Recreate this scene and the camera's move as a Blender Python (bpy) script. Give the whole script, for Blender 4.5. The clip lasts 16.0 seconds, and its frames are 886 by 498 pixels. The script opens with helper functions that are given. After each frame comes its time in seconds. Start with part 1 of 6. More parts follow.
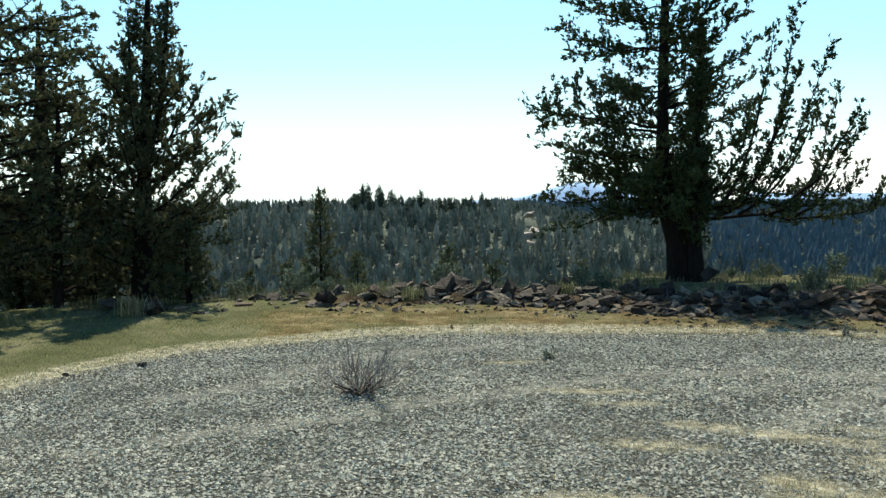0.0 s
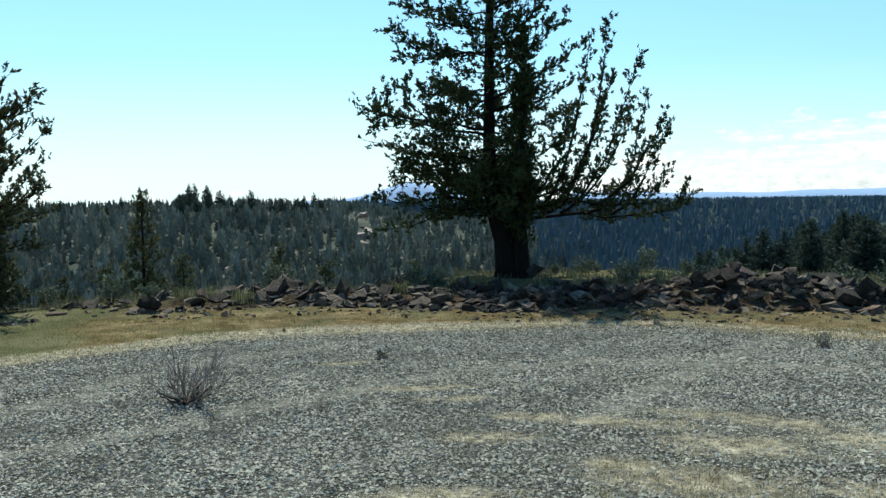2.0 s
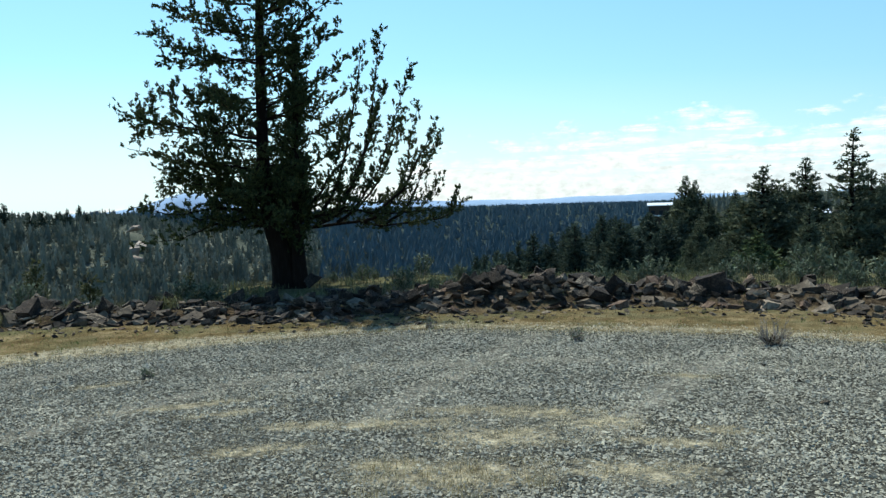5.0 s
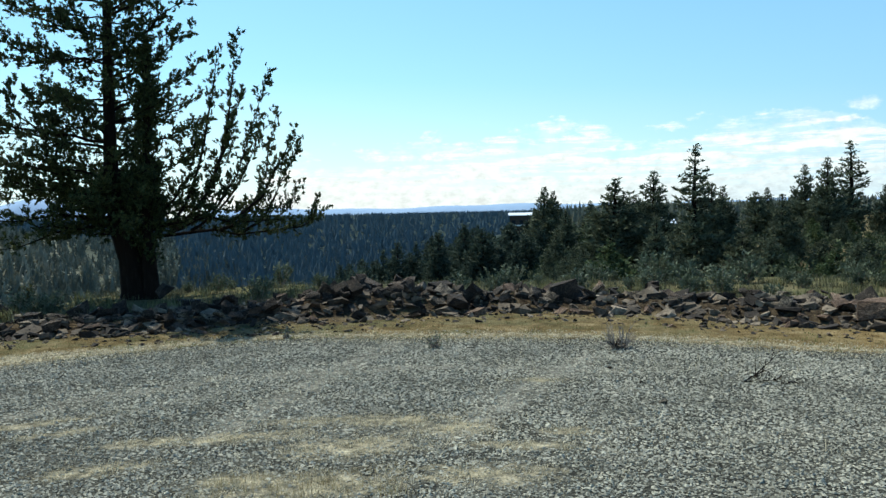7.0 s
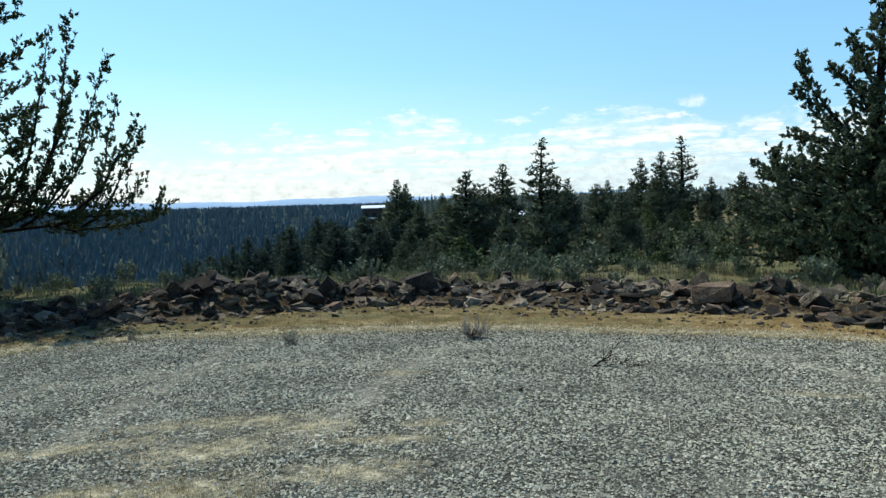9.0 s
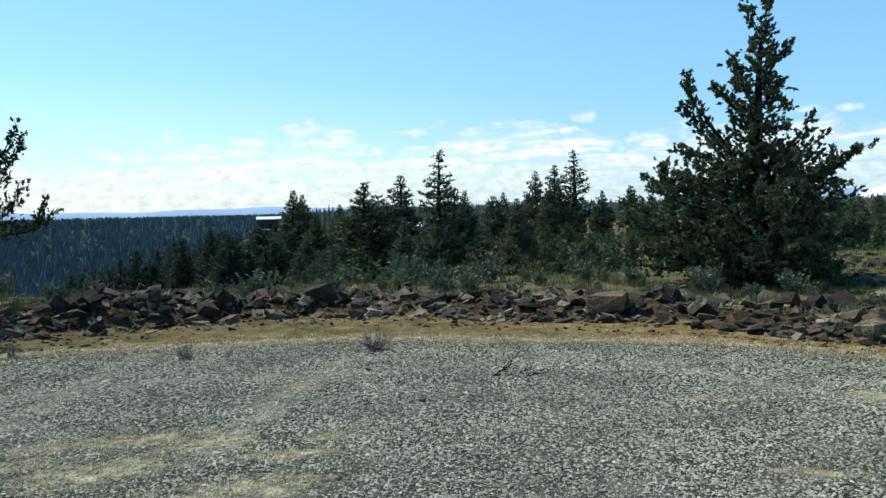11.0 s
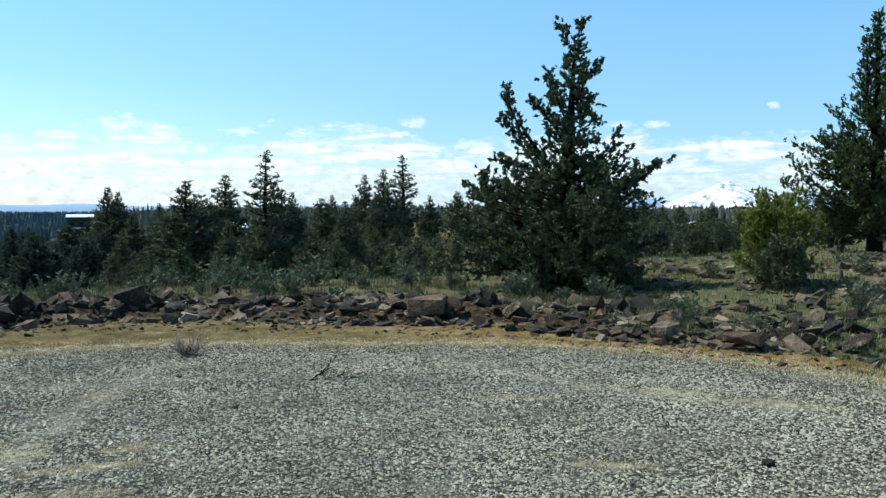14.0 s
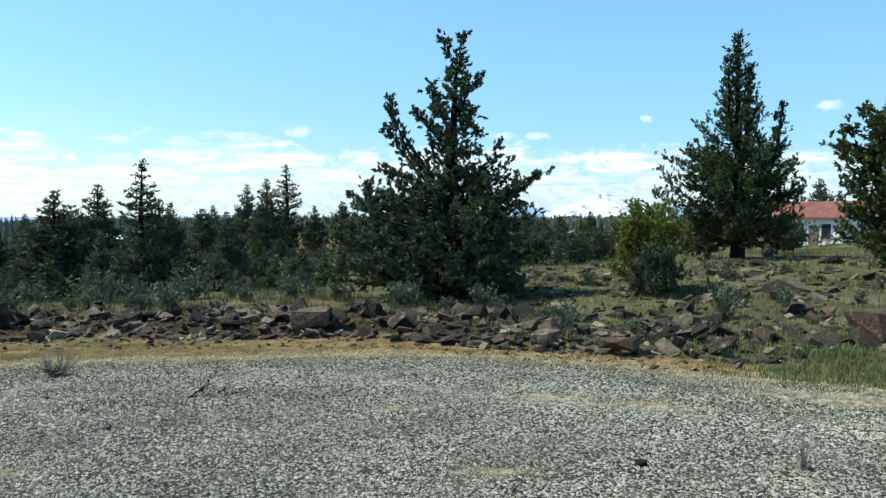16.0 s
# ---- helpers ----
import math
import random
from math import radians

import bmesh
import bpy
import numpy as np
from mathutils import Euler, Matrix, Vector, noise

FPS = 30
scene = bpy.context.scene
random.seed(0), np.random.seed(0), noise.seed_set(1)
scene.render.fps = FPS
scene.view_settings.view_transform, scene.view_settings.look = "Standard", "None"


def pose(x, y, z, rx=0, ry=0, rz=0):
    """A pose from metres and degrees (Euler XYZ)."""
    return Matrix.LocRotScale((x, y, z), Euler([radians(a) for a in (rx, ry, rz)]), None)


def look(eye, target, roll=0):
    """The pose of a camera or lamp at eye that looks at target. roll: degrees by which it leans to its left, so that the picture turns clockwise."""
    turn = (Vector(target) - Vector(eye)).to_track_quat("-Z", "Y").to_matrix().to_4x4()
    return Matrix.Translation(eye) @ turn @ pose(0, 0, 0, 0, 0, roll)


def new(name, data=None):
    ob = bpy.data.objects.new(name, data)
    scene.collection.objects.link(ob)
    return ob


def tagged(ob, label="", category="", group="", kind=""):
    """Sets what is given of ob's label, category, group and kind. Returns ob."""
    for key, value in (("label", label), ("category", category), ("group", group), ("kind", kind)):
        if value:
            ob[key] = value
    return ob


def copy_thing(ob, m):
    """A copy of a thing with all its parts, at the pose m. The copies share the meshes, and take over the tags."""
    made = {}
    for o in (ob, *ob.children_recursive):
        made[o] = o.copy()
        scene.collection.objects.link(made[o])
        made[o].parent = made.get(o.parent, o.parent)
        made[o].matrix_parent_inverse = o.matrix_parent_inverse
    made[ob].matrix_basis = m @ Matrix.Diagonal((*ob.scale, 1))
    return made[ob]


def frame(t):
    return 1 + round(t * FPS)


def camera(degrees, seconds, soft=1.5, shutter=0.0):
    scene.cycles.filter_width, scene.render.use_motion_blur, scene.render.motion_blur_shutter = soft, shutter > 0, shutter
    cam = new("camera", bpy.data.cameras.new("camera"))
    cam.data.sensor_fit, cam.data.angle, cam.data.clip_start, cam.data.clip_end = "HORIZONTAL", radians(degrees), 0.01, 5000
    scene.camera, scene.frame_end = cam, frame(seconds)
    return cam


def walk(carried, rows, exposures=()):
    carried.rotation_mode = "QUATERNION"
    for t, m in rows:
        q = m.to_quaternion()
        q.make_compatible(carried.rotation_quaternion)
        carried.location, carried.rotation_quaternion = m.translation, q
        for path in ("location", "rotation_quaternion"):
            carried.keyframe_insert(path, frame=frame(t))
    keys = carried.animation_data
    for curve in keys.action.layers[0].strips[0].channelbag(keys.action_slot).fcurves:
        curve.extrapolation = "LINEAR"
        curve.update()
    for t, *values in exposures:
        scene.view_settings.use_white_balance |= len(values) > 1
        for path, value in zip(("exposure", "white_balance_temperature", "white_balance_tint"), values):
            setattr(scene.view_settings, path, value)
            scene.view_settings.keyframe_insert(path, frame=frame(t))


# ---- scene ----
# camera: a hand-held pan on the spot; seconds, eye, yaw to the left, pitch, lean
cam = camera(56.43, 16.0, soft=1.4)
PATH = [
    (0, -0.006, 0.243, 1.606, -0.05, -3.57, -0.74),
    (0.5, 0.007, 0.237, 1.601, -3.56, -3.55, -0.86),
    (1, 0.003, 0.238, 1.605, -6.23, -3.60, -0.48),
    (1.5, 0.008, 0.233, 1.604, -9.37, -3.79, -0.39),
    (2, 0.010, 0.233, 1.605, -11.57, -3.70, -0.93),
    (2.5, 0.012, 0.231, 1.604, -13.83, -3.70, -0.62),
    (3, 0.028, 0.222, 1.610, -16.76, -3.47, -1.09),
    (3.5, 0.056, 0.204, 1.600, -19.85, -3.65, -1.00),
    (6, 0.155, 0.123, 1.593, -31.03, -3.05, -1.33),
    (6.5, 0.174, 0.129, 1.596, -33.84, -3.03, -0.76),
    (7, 0.190, 0.108, 1.586, -35.82, -2.97, -1.18),
    (7.5, 0.202, 0.105, 1.589, -38.29, -3.18, -0.88),
    (8, 0.200, 0.133, 1.588, -42.48, -3.49, -1.35),
    (8.5, 0.197, 0.151, 1.591, -44.57, -3.63, -1.56),
    (11, 0.172, 0.195, 1.585, -53.09, -3.06, -1.15),
    (11.5, 0.171, 0.187, 1.590, -55.10, -2.77, -1.12),
    (12, 0.180, 0.169, 1.589, -55.94, -3.47, 0.25),
    (12.5, 0.189, 0.140, 1.589, -58.30, -3.28, 0.12),
    (13, 0.194, 0.129, 1.595, -59.51, -2.64, -0.25),
    (13.5, 0.206, 0.111, 1.594, -62.35, -2.52, -0.22),
    (14, 0.208, 0.109, 1.591, -64.93, -2.94, 0.18),
    (14.5, 0.201, 0.106, 1.594, -66.16, -2.92, -0.03),
    (15, 0.202, 0.097, 1.598, -68.32, -2.65, 0.08),
    (15.5, 0.196, 0.084, 1.602, -70.15, -2.18, -0.20),
    (16, 0.196, 0.080, 1.603, -72.83, -2.24, 0.02),
]


def aim(x, y, z, yaw, pitch, lean):
    return pose(x, y, z) @ pose(0, 0, 0, 0, 0, yaw) @ pose(0, 0, 0, 90 + pitch, 0, 0) @ pose(0, 0, 0, 0, 0, lean)


walk(cam, [(t, aim(*row)) for t, *row in PATH], exposures=[(0, 0.66, 7100, 1), (0.8, 0.50, 6700, 1), (2, 0.36, 6500, 1), (8, 0.30, 6560, 1), (12, 0.24, 6480, 1), (14, 0.3, 6480, 1), (16, 0.40, 6520, 1)])

# ---- light: midday sun ahead of the first view, clear sky with low cumulus ----
SUN_AZ, SUN_EL = -2.0, 57.0


def at(az, r, z=0.0):
    """A place from the bearing (degrees to the right of +y), the distance and the height."""
    return Vector((r * math.sin(radians(az)), r * math.cos(radians(az)), z))


sun = new("sun", bpy.data.lights.new("sun", "SUN"))
sun.data.energy, sun.data.angle, sun.data.color = 5.0, radians(0.55), (1.0, 0.955, 0.88)
sun.matrix_basis = look(at(SUN_AZ, 10, 10 * math.tan(radians(SUN_EL))), (0, 0, 0))

world = bpy.data.worlds.new("sky")
scene.world = world
world.use_nodes = True
wn, wl = world.node_tree.nodes, world.node_tree.links
wn.clear()


def wnode(kind, **values):
    n = wn.new(kind)
    for k, v in values.items():
        n.inputs[k].default_value = v
    return n


def wmath(op, a, b=None, clamp=False):
    n = wn.new("ShaderNodeMath")
    n.operation, n.use_clamp = op, clamp
    for i, v in enumerate((a, b)):
        if v is None:
            continue
        if isinstance(v, (int, float)):
            n.inputs[i].default_value = v
        else:
            wl.new(v, n.inputs[i])
    return n.outputs[0]


sky = wn.new("ShaderNodeTexSky")
sky.sky_type, sky.sun_disc = "NISHITA", False
sky.sun_elevation, sky.sun_rotation = radians(SUN_EL), radians(SUN_AZ)
sky.altitude, sky.air_density, sky.dust_density, sky.ozone_density = 900, 1.0, 0.15, 2.5
coord = wn.new("ShaderNodeTexCoord")
split = wn.new("ShaderNodeSeparateXYZ")
wl.new(coord.outputs["Generated"], split.inputs[0])
sx, sy, sz = split.outputs
bearing, rise = wmath("MULTIPLY", wmath("ARCTAN2", sx, sy), 57.296), wmath("MULTIPLY", sz, 57.296)


def sky_noise(along_az, up, detail, rough, shift=0.0):
    """Cloud texture by bearing and rise, each in its own scale per degree."""
    v = wn.new("ShaderNodeCombineXYZ")
    wl.new(wmath("MULTIPLY", bearing, along_az), v.inputs[0])
    wl.new(wmath("MULTIPLY", rise, up), v.inputs[1])
    v.inputs[2].default_value = shift
    n = wnode("ShaderNodeTexNoise", Scale=1.0, Detail=detail, Roughness=rough)
    wl.new(v.outputs[0], n.inputs["Vector"])
    return n.outputs[0]


def smooth_step(value, lo, hi, top=1.0):
    n = wnode("ShaderNodeMapRange", **{"From Min": lo, "From Max": hi, "To Min": 0.0, "To Max": top})
    n.interpolation_type = "SMOOTHSTEP"
    wl.new(value, n.inputs[0])
    return n.outputs[0]


billow, wisp, lumps = sky_noise(0.33, 0.85, 7, 0.55), sky_noise(0.22, 1.9, 6, 0.62, 4.0), sky_noise(1.1, 1.9, 5, 0.6, 9.0)
# the bank's upper edge, in degrees over the skyline, by bearing
crest = wn.new("ShaderNodeValToRGB")
wl.new(wmath("DIVIDE", bearing, 120.0, clamp=True), crest.inputs[0])
CREST = [(10, 0.0), (20, 1.2), (26, 3.1), (38, 4.7), (45.5, 5.5), (48, 4.0), (54, 5.3), (59, 5.6), (65, 4.5), (77, 5.2), (82, 4.5), (88, 5.1), (93, 3.6), (98, 4.6), (112, 4.0)]
stops = crest.color_ramp.elements
while len(stops) < len(CREST):
    stops.new(0.5)
for e, (az, top) in zip(stops, CREST):
    e.position, e.color = az / 120.0, (top / 10, top / 10, top / 10, 1)
under = wmath("SUBTRACT", wmath("MULTIPLY", crest.outputs[0], 10.0), rise)
deep = wmath("MULTIPLY", wmath("MAXIMUM", wmath("SUBTRACT", under, 1.8), 0.0), 0.9)
edge_mass = wmath("ADD", wmath("ADD", wmath("MULTIPLY", under, 0.42), deep), wmath("ADD", wmath("MULTIPLY", wmath("SUBTRACT", billow, 0.5), 2.6), wmath("MULTIPLY", wmath("SUBTRACT", lumps, 0.5), 0.9)))
bank = smooth_step(edge_mass, -0.05, 0.45)
# thin blue streaks between the layers, closing towards the skyline
open_sky = wmath("MULTIPLY", smooth_step(wmath("ADD", wisp, wmath("MULTIPLY", rise, 0.012)), 0.47, 0.62, 0.72), smooth_step(rise, 0.4, 2.2))
bank = wmath("MULTIPLY", bank, wmath("SUBTRACT", 1.0, open_sky))
puffs = None
for az, el, wide, high in ((62.9, 5.8, 1.25, 0.5), (79.3, 5.5, 1.0, 0.36), (97.7, 6.9, 1.0, 0.4), (86.6, 6.5, 0.5, 0.28), (44.2, 5.1, 1.6, 0.5)):
    dx = wmath("DIVIDE", wmath("SUBTRACT", bearing, az), wide)
    dy = wmath("DIVIDE", wmath("SUBTRACT", rise, el), high)
    d = wmath("SUBTRACT", 1.0, wmath("ADD", wmath("MULTIPLY", dx, dx), wmath("MULTIPLY", dy, dy)))
    one = smooth_step(wmath("ADD", d, wmath("MULTIPLY", wmath("SUBTRACT", lumps, 0.5), 2.6)), 0.0, 1.3, 0.62)
    puffs = one if puffs is None else wmath("MAXIMUM", puffs, one)
cover = wmath("MULTIPLY", wmath("MAXIMUM", bank, puffs), 0.95)
tone = wnode("ShaderNodeMapRange", **{"From Min": 0.3, "From Max": 0.65, "To Min": 5.8, "To Max": 8.1})
wl.new(lumps, tone.inputs[0])
white = wn.new("ShaderNodeCombineColor")
# distant cloud bases near the skyline are a little bluer than the tops
for i, (base, k) in enumerate(((0.64, 0.96), (0.78, 0.985), (0.90, 1.0))):
    foot = wnode("ShaderNodeMapRange", **{"From Min": 0.008, "From Max": 0.06, "To Max": k})
    shade = wnode("ShaderNodeMapRange", **{"From Min": 38.0, "From Max": 72.0, "To Min": 0.94 * k, "To Max": base * k})
    wl.new(bearing, shade.inputs[0])
    wl.new(shade.outputs[0], foot.inputs["To Min"])
    wl.new(sz, foot.inputs[0])
    wl.new(wmath("MULTIPLY", tone.outputs[0], foot.outputs[0]), white.inputs[i])
mix = wn.new("ShaderNodeMix")
mix.data_type = "RGBA"
wl.new(cover, mix.inputs[0])
rich = wnode("ShaderNodeHueSaturation", Hue=0.496, Saturation=1.22, Value=1.22)
wl.new(sky.outputs[0], rich.inputs["Color"])
# milky air low over the land, widest on the sunny side
low = wmath("SUBTRACT", 1.0, wmath("DIVIDE", sz, wmath("ADD", 0.09, wmath("MULTIPLY", sy, 0.07))), clamp=True)
veil = wn.new("ShaderNodeMix")
veil.data_type = "RGBA"
wl.new(wmath("MULTIPLY", low, wmath("ADD", 0.14, wmath("MULTIPLY", wmath("MULTIPLY", sy, wmath("MAXIMUM", sy, 0.0)), 0.66))), veil.inputs[0])
# clear azure low down on the side away from the sun
azure = wn.new("ShaderNodeMix")
azure.data_type = "RGBA"
away = wnode("ShaderNodeMapRange", **{"From Min": 0.25, "From Max": 1.1, "To Min": 0.0, "To Max": 0.8})
wl.new(wmath("ARCTAN2", sx, sy), away.inputs[0])
wl.new(wmath("MULTIPLY", away.outputs[0], wmath("SUBTRACT", 1.0, wmath("DIVIDE", sz, 0.6), clamp=True)), azure.inputs[0])
wl.new(rich.outputs[0], azure.inputs[6])
azure.inputs[7].default_value = (2.15, 4.1, 6.75, 1)
# pale glare over the whole sunny side
glare = wn.new("ShaderNodeMix")
glare.data_type = "RGBA"
wl.new(wmath("MULTIPLY", wmath("MULTIPLY", wmath("MAXIMUM", sy, 0.0), sy), 0.42), glare.inputs[0])
wl.new(azure.outputs[2], glare.inputs[6])
glare.inputs[7].default_value = (3.7, 6.3, 7.3, 1)
wl.new(glare.outputs[2], veil.inputs[6])
veil.inputs[7].default_value = (5.2, 6.5, 7.3, 1)
wl.new(veil.outputs[2], mix.inputs[6])
wl.new(white.outputs[0], mix.inputs[7])
back = wnode("ShaderNodeBackground", Strength=0.125)
wl.new(mix.outputs[2], back.inputs[0])
wl.new(back.outputs[0], wn.new("ShaderNodeOutputWorld").inputs[0])


# ---- materials ----
def node_links(m):
    m.use_nodes = True
    return m.node_tree.nodes, m.node_tree.links


def surface(name, stops, scale=4.0, fine_scale=60.0, rough=0.9, bump=0.3, bump_size=0.02, vary=0.0, island=0.0, stretch=(1, 1, 1), metal=0.0, through_light=0.0, spec=0.3, tone=0.0):
    """A material whose colour runs over the stops by two noises; vary and island change the brightness object by object, piece by piece."""
    m = bpy.data.materials.new(name)
    n, l = node_links(m)
    b = n["Principled BSDF"]
    tc = n.new("ShaderNodeTexCoord")
    mp = n.new("ShaderNodeMapping")
    mp.inputs["Scale"].default_value = stretch
    l.new(tc.outputs["Object"], mp.inputs[0])
    a = n.new("ShaderNodeTexNoise")
    a.inputs["Scale"].default_value, a.inputs["Detail"].default_value, a.inputs["Roughness"].default_value = scale, 6, 0.6
    f = n.new("ShaderNodeTexNoise")
    f.inputs["Scale"].default_value, f.inputs["Detail"].default_value, f.inputs["Roughness"].default_value = fine_scale, 4, 0.6
    l.new(mp.outputs[0], a.inputs["Vector"])
    l.new(mp.outputs[0], f.inputs["Vector"])
    w = n.new("ShaderNodeMix")
    w.inputs[0].default_value = 0.45
    l.new(a.outputs[0], w.inputs[2])
    l.new(f.outputs[0], w.inputs[3])
    last = w.outputs[0]
    if vary or island or tone:
        r = n.new("ShaderNodeAttribute") if tone else None
        if tone:
            r.attribute_name = "tone"
            r, island = r.outputs["Fac"], tone
        r = r or (n.new("ShaderNodeObjectInfo").outputs["Random"] if vary else n.new("ShaderNodeNewGeometry").outputs["Random Per Island"])
        k = n.new("ShaderNodeMath")
        k.operation = "MULTIPLY_ADD"
        k.inputs[1].default_value, k.inputs[2].default_value = (vary or island), -(vary or island) / 2
        l.new(r, k.inputs[0])
        s = n.new("ShaderNodeMath")
        l.new(last, s.inputs[0])
        l.new(k.outputs[0], s.inputs[1])
        last = s.outputs[0]
    ramp = n.new("ShaderNodeValToRGB")
    el = ramp.color_ramp.elements
    while len(el) < len(stops):
        el.new(0.5)
    for e, (p, c) in zip(el, stops):
        e.position, e.color = p, (*c, 1)
    l.new(last, ramp.inputs[0])
    l.new(ramp.outputs[0], b.inputs["Base Color"])
    b.inputs["Roughness"].default_value, b.inputs["Metallic"].default_value = rough, metal
    b.inputs["Specular IOR Level"].default_value = spec
    if bump:
        u = n.new("ShaderNodeBump")
        u.inputs["Strength"].default_value, u.inputs["Distance"].default_value = bump, bump_size
        l.new(f.outputs[0], u.inputs["Height"])
        l.new(u.outputs[0], b.inputs["Normal"])
    if through_light:
        t = n.new("ShaderNodeBsdfTranslucent")
        l.new(ramp.outputs[0], t.inputs[0])
        x = n.new("ShaderNodeMixShader")
        x.inputs[0].default_value = through_light
        l.new(b.outputs[0], x.inputs[1])
        l.new(t.outputs[0], x.inputs[2])
        l.new(x.outputs[0], n["Material Output"].inputs[0])
    return m


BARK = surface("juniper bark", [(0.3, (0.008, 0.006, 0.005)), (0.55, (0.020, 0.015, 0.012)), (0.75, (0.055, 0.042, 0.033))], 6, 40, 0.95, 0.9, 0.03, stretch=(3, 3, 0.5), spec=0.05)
DEADWOOD = surface("weathered wood", [(0.3, (0.11, 0.09, 0.072)), (0.5, (0.21, 0.18, 0.15)), (0.7, (0.40, 0.36, 0.31))], 8, 70, 0.9, 0.5, 0.004, stretch=(2, 2, 0.6))
STUB = surface("dark dead wood", [(0.3, (0.030, 0.022, 0.016)), (0.7, (0.11, 0.085, 0.065))], 8, 70, 0.9, 0.5, 0.004, stretch=(2, 2, 0.6))
JUNIPER = surface("juniper scale leaves", [(0.25, (0.020, 0.030, 0.015)), (0.5, (0.045, 0.062, 0.026)), (0.68, (0.085, 0.098, 0.037)), (0.85, (0.138, 0.106, 0.050))], 0.9, 9, 0.75, 0, island=0.35, through_light=0.14, spec=0.08)
JUNIPER_GREY = surface("grey-green juniper leaves", [(0.25, (0.033, 0.053, 0.027)), (0.5, (0.071, 0.101, 0.044)), (0.75, (0.135, 0.158, 0.066))], 0.9, 9, 0.75, 0, island=0.35, through_light=0.14, spec=0.08)
JUNIPER_OLIVE = surface("olive juniper leaves", [(0.25, (0.032, 0.044, 0.018)), (0.5, (0.068, 0.085, 0.034)), (0.75, (0.125, 0.14, 0.058))], 0.9, 9, 0.75, 0, island=0.35, through_light=0.14, spec=0.08)
JUNIPER_DEEP = surface("dark green juniper leaves", [(0.25, (0.038, 0.053, 0.033)), (0.5, (0.084, 0.108, 0.060)), (0.75, (0.175, 0.195, 0.112))], 0.9, 9, 0.75, 0, island=0.35, through_light=0.08, spec=0.08)
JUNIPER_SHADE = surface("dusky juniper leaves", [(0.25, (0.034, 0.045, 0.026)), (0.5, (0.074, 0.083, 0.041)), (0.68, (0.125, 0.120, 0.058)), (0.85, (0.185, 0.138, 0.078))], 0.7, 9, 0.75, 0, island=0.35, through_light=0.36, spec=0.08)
PINE = surface("pine needles", [(0.25, (0.044, 0.058, 0.040)), (0.5, (0.084, 0.102, 0.066)), (0.8, (0.15, 0.165, 0.098))], 0.25, 3, 0.7, 0, island=0.4, through_light=0.2, spec=0.05)
PINE_DARK = surface("dark conifer needles", [(0.25, (0.026, 0.042, 0.034)), (0.5, (0.050, 0.070, 0.052)), (0.8, (0.095, 0.112, 0.074))], 0.25, 3, 0.7, 0, island=0.4, through_light=0.25, spec=0.05)
BRIGHT = surface("fresh shrub leaves", [(0.25, (0.070, 0.098, 0.022)), (0.5, (0.150, 0.180, 0.040)), (0.75, (0.25, 0.27, 0.065))], 2.0, 14, 0.7, 0, island=0.4, through_light=0.3)
# the blue of distant haze is put into this leaf colour
WOODS_HAZE_BLUE = surface("conifer leaves in haze blue", [(0.25, (0.080, 0.112, 0.128)), (0.5, (0.098, 0.134, 0.148)), (0.75, (0.118, 0.155, 0.163)), (0.9, (0.145, 0.180, 0.180))], 0.006, 0.1, 0.9, 0, tone=0.25, through_light=0.1, spec=0.0)
# base colour paled to stand in for bright air before the far side
WOODS_HAZED = surface("far conifer leaves paled for haze", [(0.22, (0.088, 0.096, 0.076)), (0.45, (0.145, 0.152, 0.116)), (0.62, (0.21, 0.212, 0.160)), (0.84, (0.31, 0.295, 0.23))], 0.012, 0.2, 0.9, 0, tone=0.45, through_light=0.1, spec=0.0)
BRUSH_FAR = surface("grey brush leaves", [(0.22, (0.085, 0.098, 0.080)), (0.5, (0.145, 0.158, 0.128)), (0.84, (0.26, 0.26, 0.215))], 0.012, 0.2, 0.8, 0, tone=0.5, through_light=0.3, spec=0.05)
BRUSH = surface("brush leaves", [(0.25, (0.036, 0.050, 0.025)), (0.5, (0.076, 0.095, 0.048)), (0.68, (0.130, 0.145, 0.078)), (0.85, (0.22, 0.215, 0.145))], 0.05, 0.8, 0.85, 0, tone=0.45, spec=0.08)
SAGE = surface("sagebrush leaves", [(0.25, (0.061, 0.079, 0.049)), (0.55, (0.123, 0.149, 0.094)), (0.8, (0.197, 0.225, 0.150))], 5, 30, 0.85, 0, island=0.4, through_light=0.15)
BASALT = surface("lichened basalt", [(0.38, (0.012, 0.010, 0.008)), (0.50, (0.036, 0.029, 0.022)), (0.58, (0.140, 0.112, 0.080)), (0.70, (0.38, 0.315, 0.23))], 3.2, 26, 0.92, 0.9, 0.03, vary=0.16)
BASALT_FRESH = surface("fresh dark basalt", [(0.36, (0.009, 0.007, 0.005)), (0.49, (0.025, 0.018, 0.013)), (0.60, (0.070, 0.050, 0.036)), (0.72, (0.23, 0.175, 0.125))], 3.2, 26, 0.92, 0.9, 0.03, vary=0.12)
BASALT_BITS = surface("basalt rubble", [(0.25, (0.012, 0.009, 0.007)), (0.46, (0.034, 0.027, 0.021)), (0.66, (0.120, 0.094, 0.066)), (0.88, (0.30, 0.245, 0.18))], 3.2, 26, 0.92, 0.6, 0.02, island=0.5)
LEDGE = surface("pale weathered ledge", [(0.3, (0.16, 0.12, 0.095)), (0.5, (0.30, 0.245, 0.20)), (0.75, (0.44, 0.39, 0.33))], 0.6, 5, 0.92, 0.6, 0.05, vary=0.2)
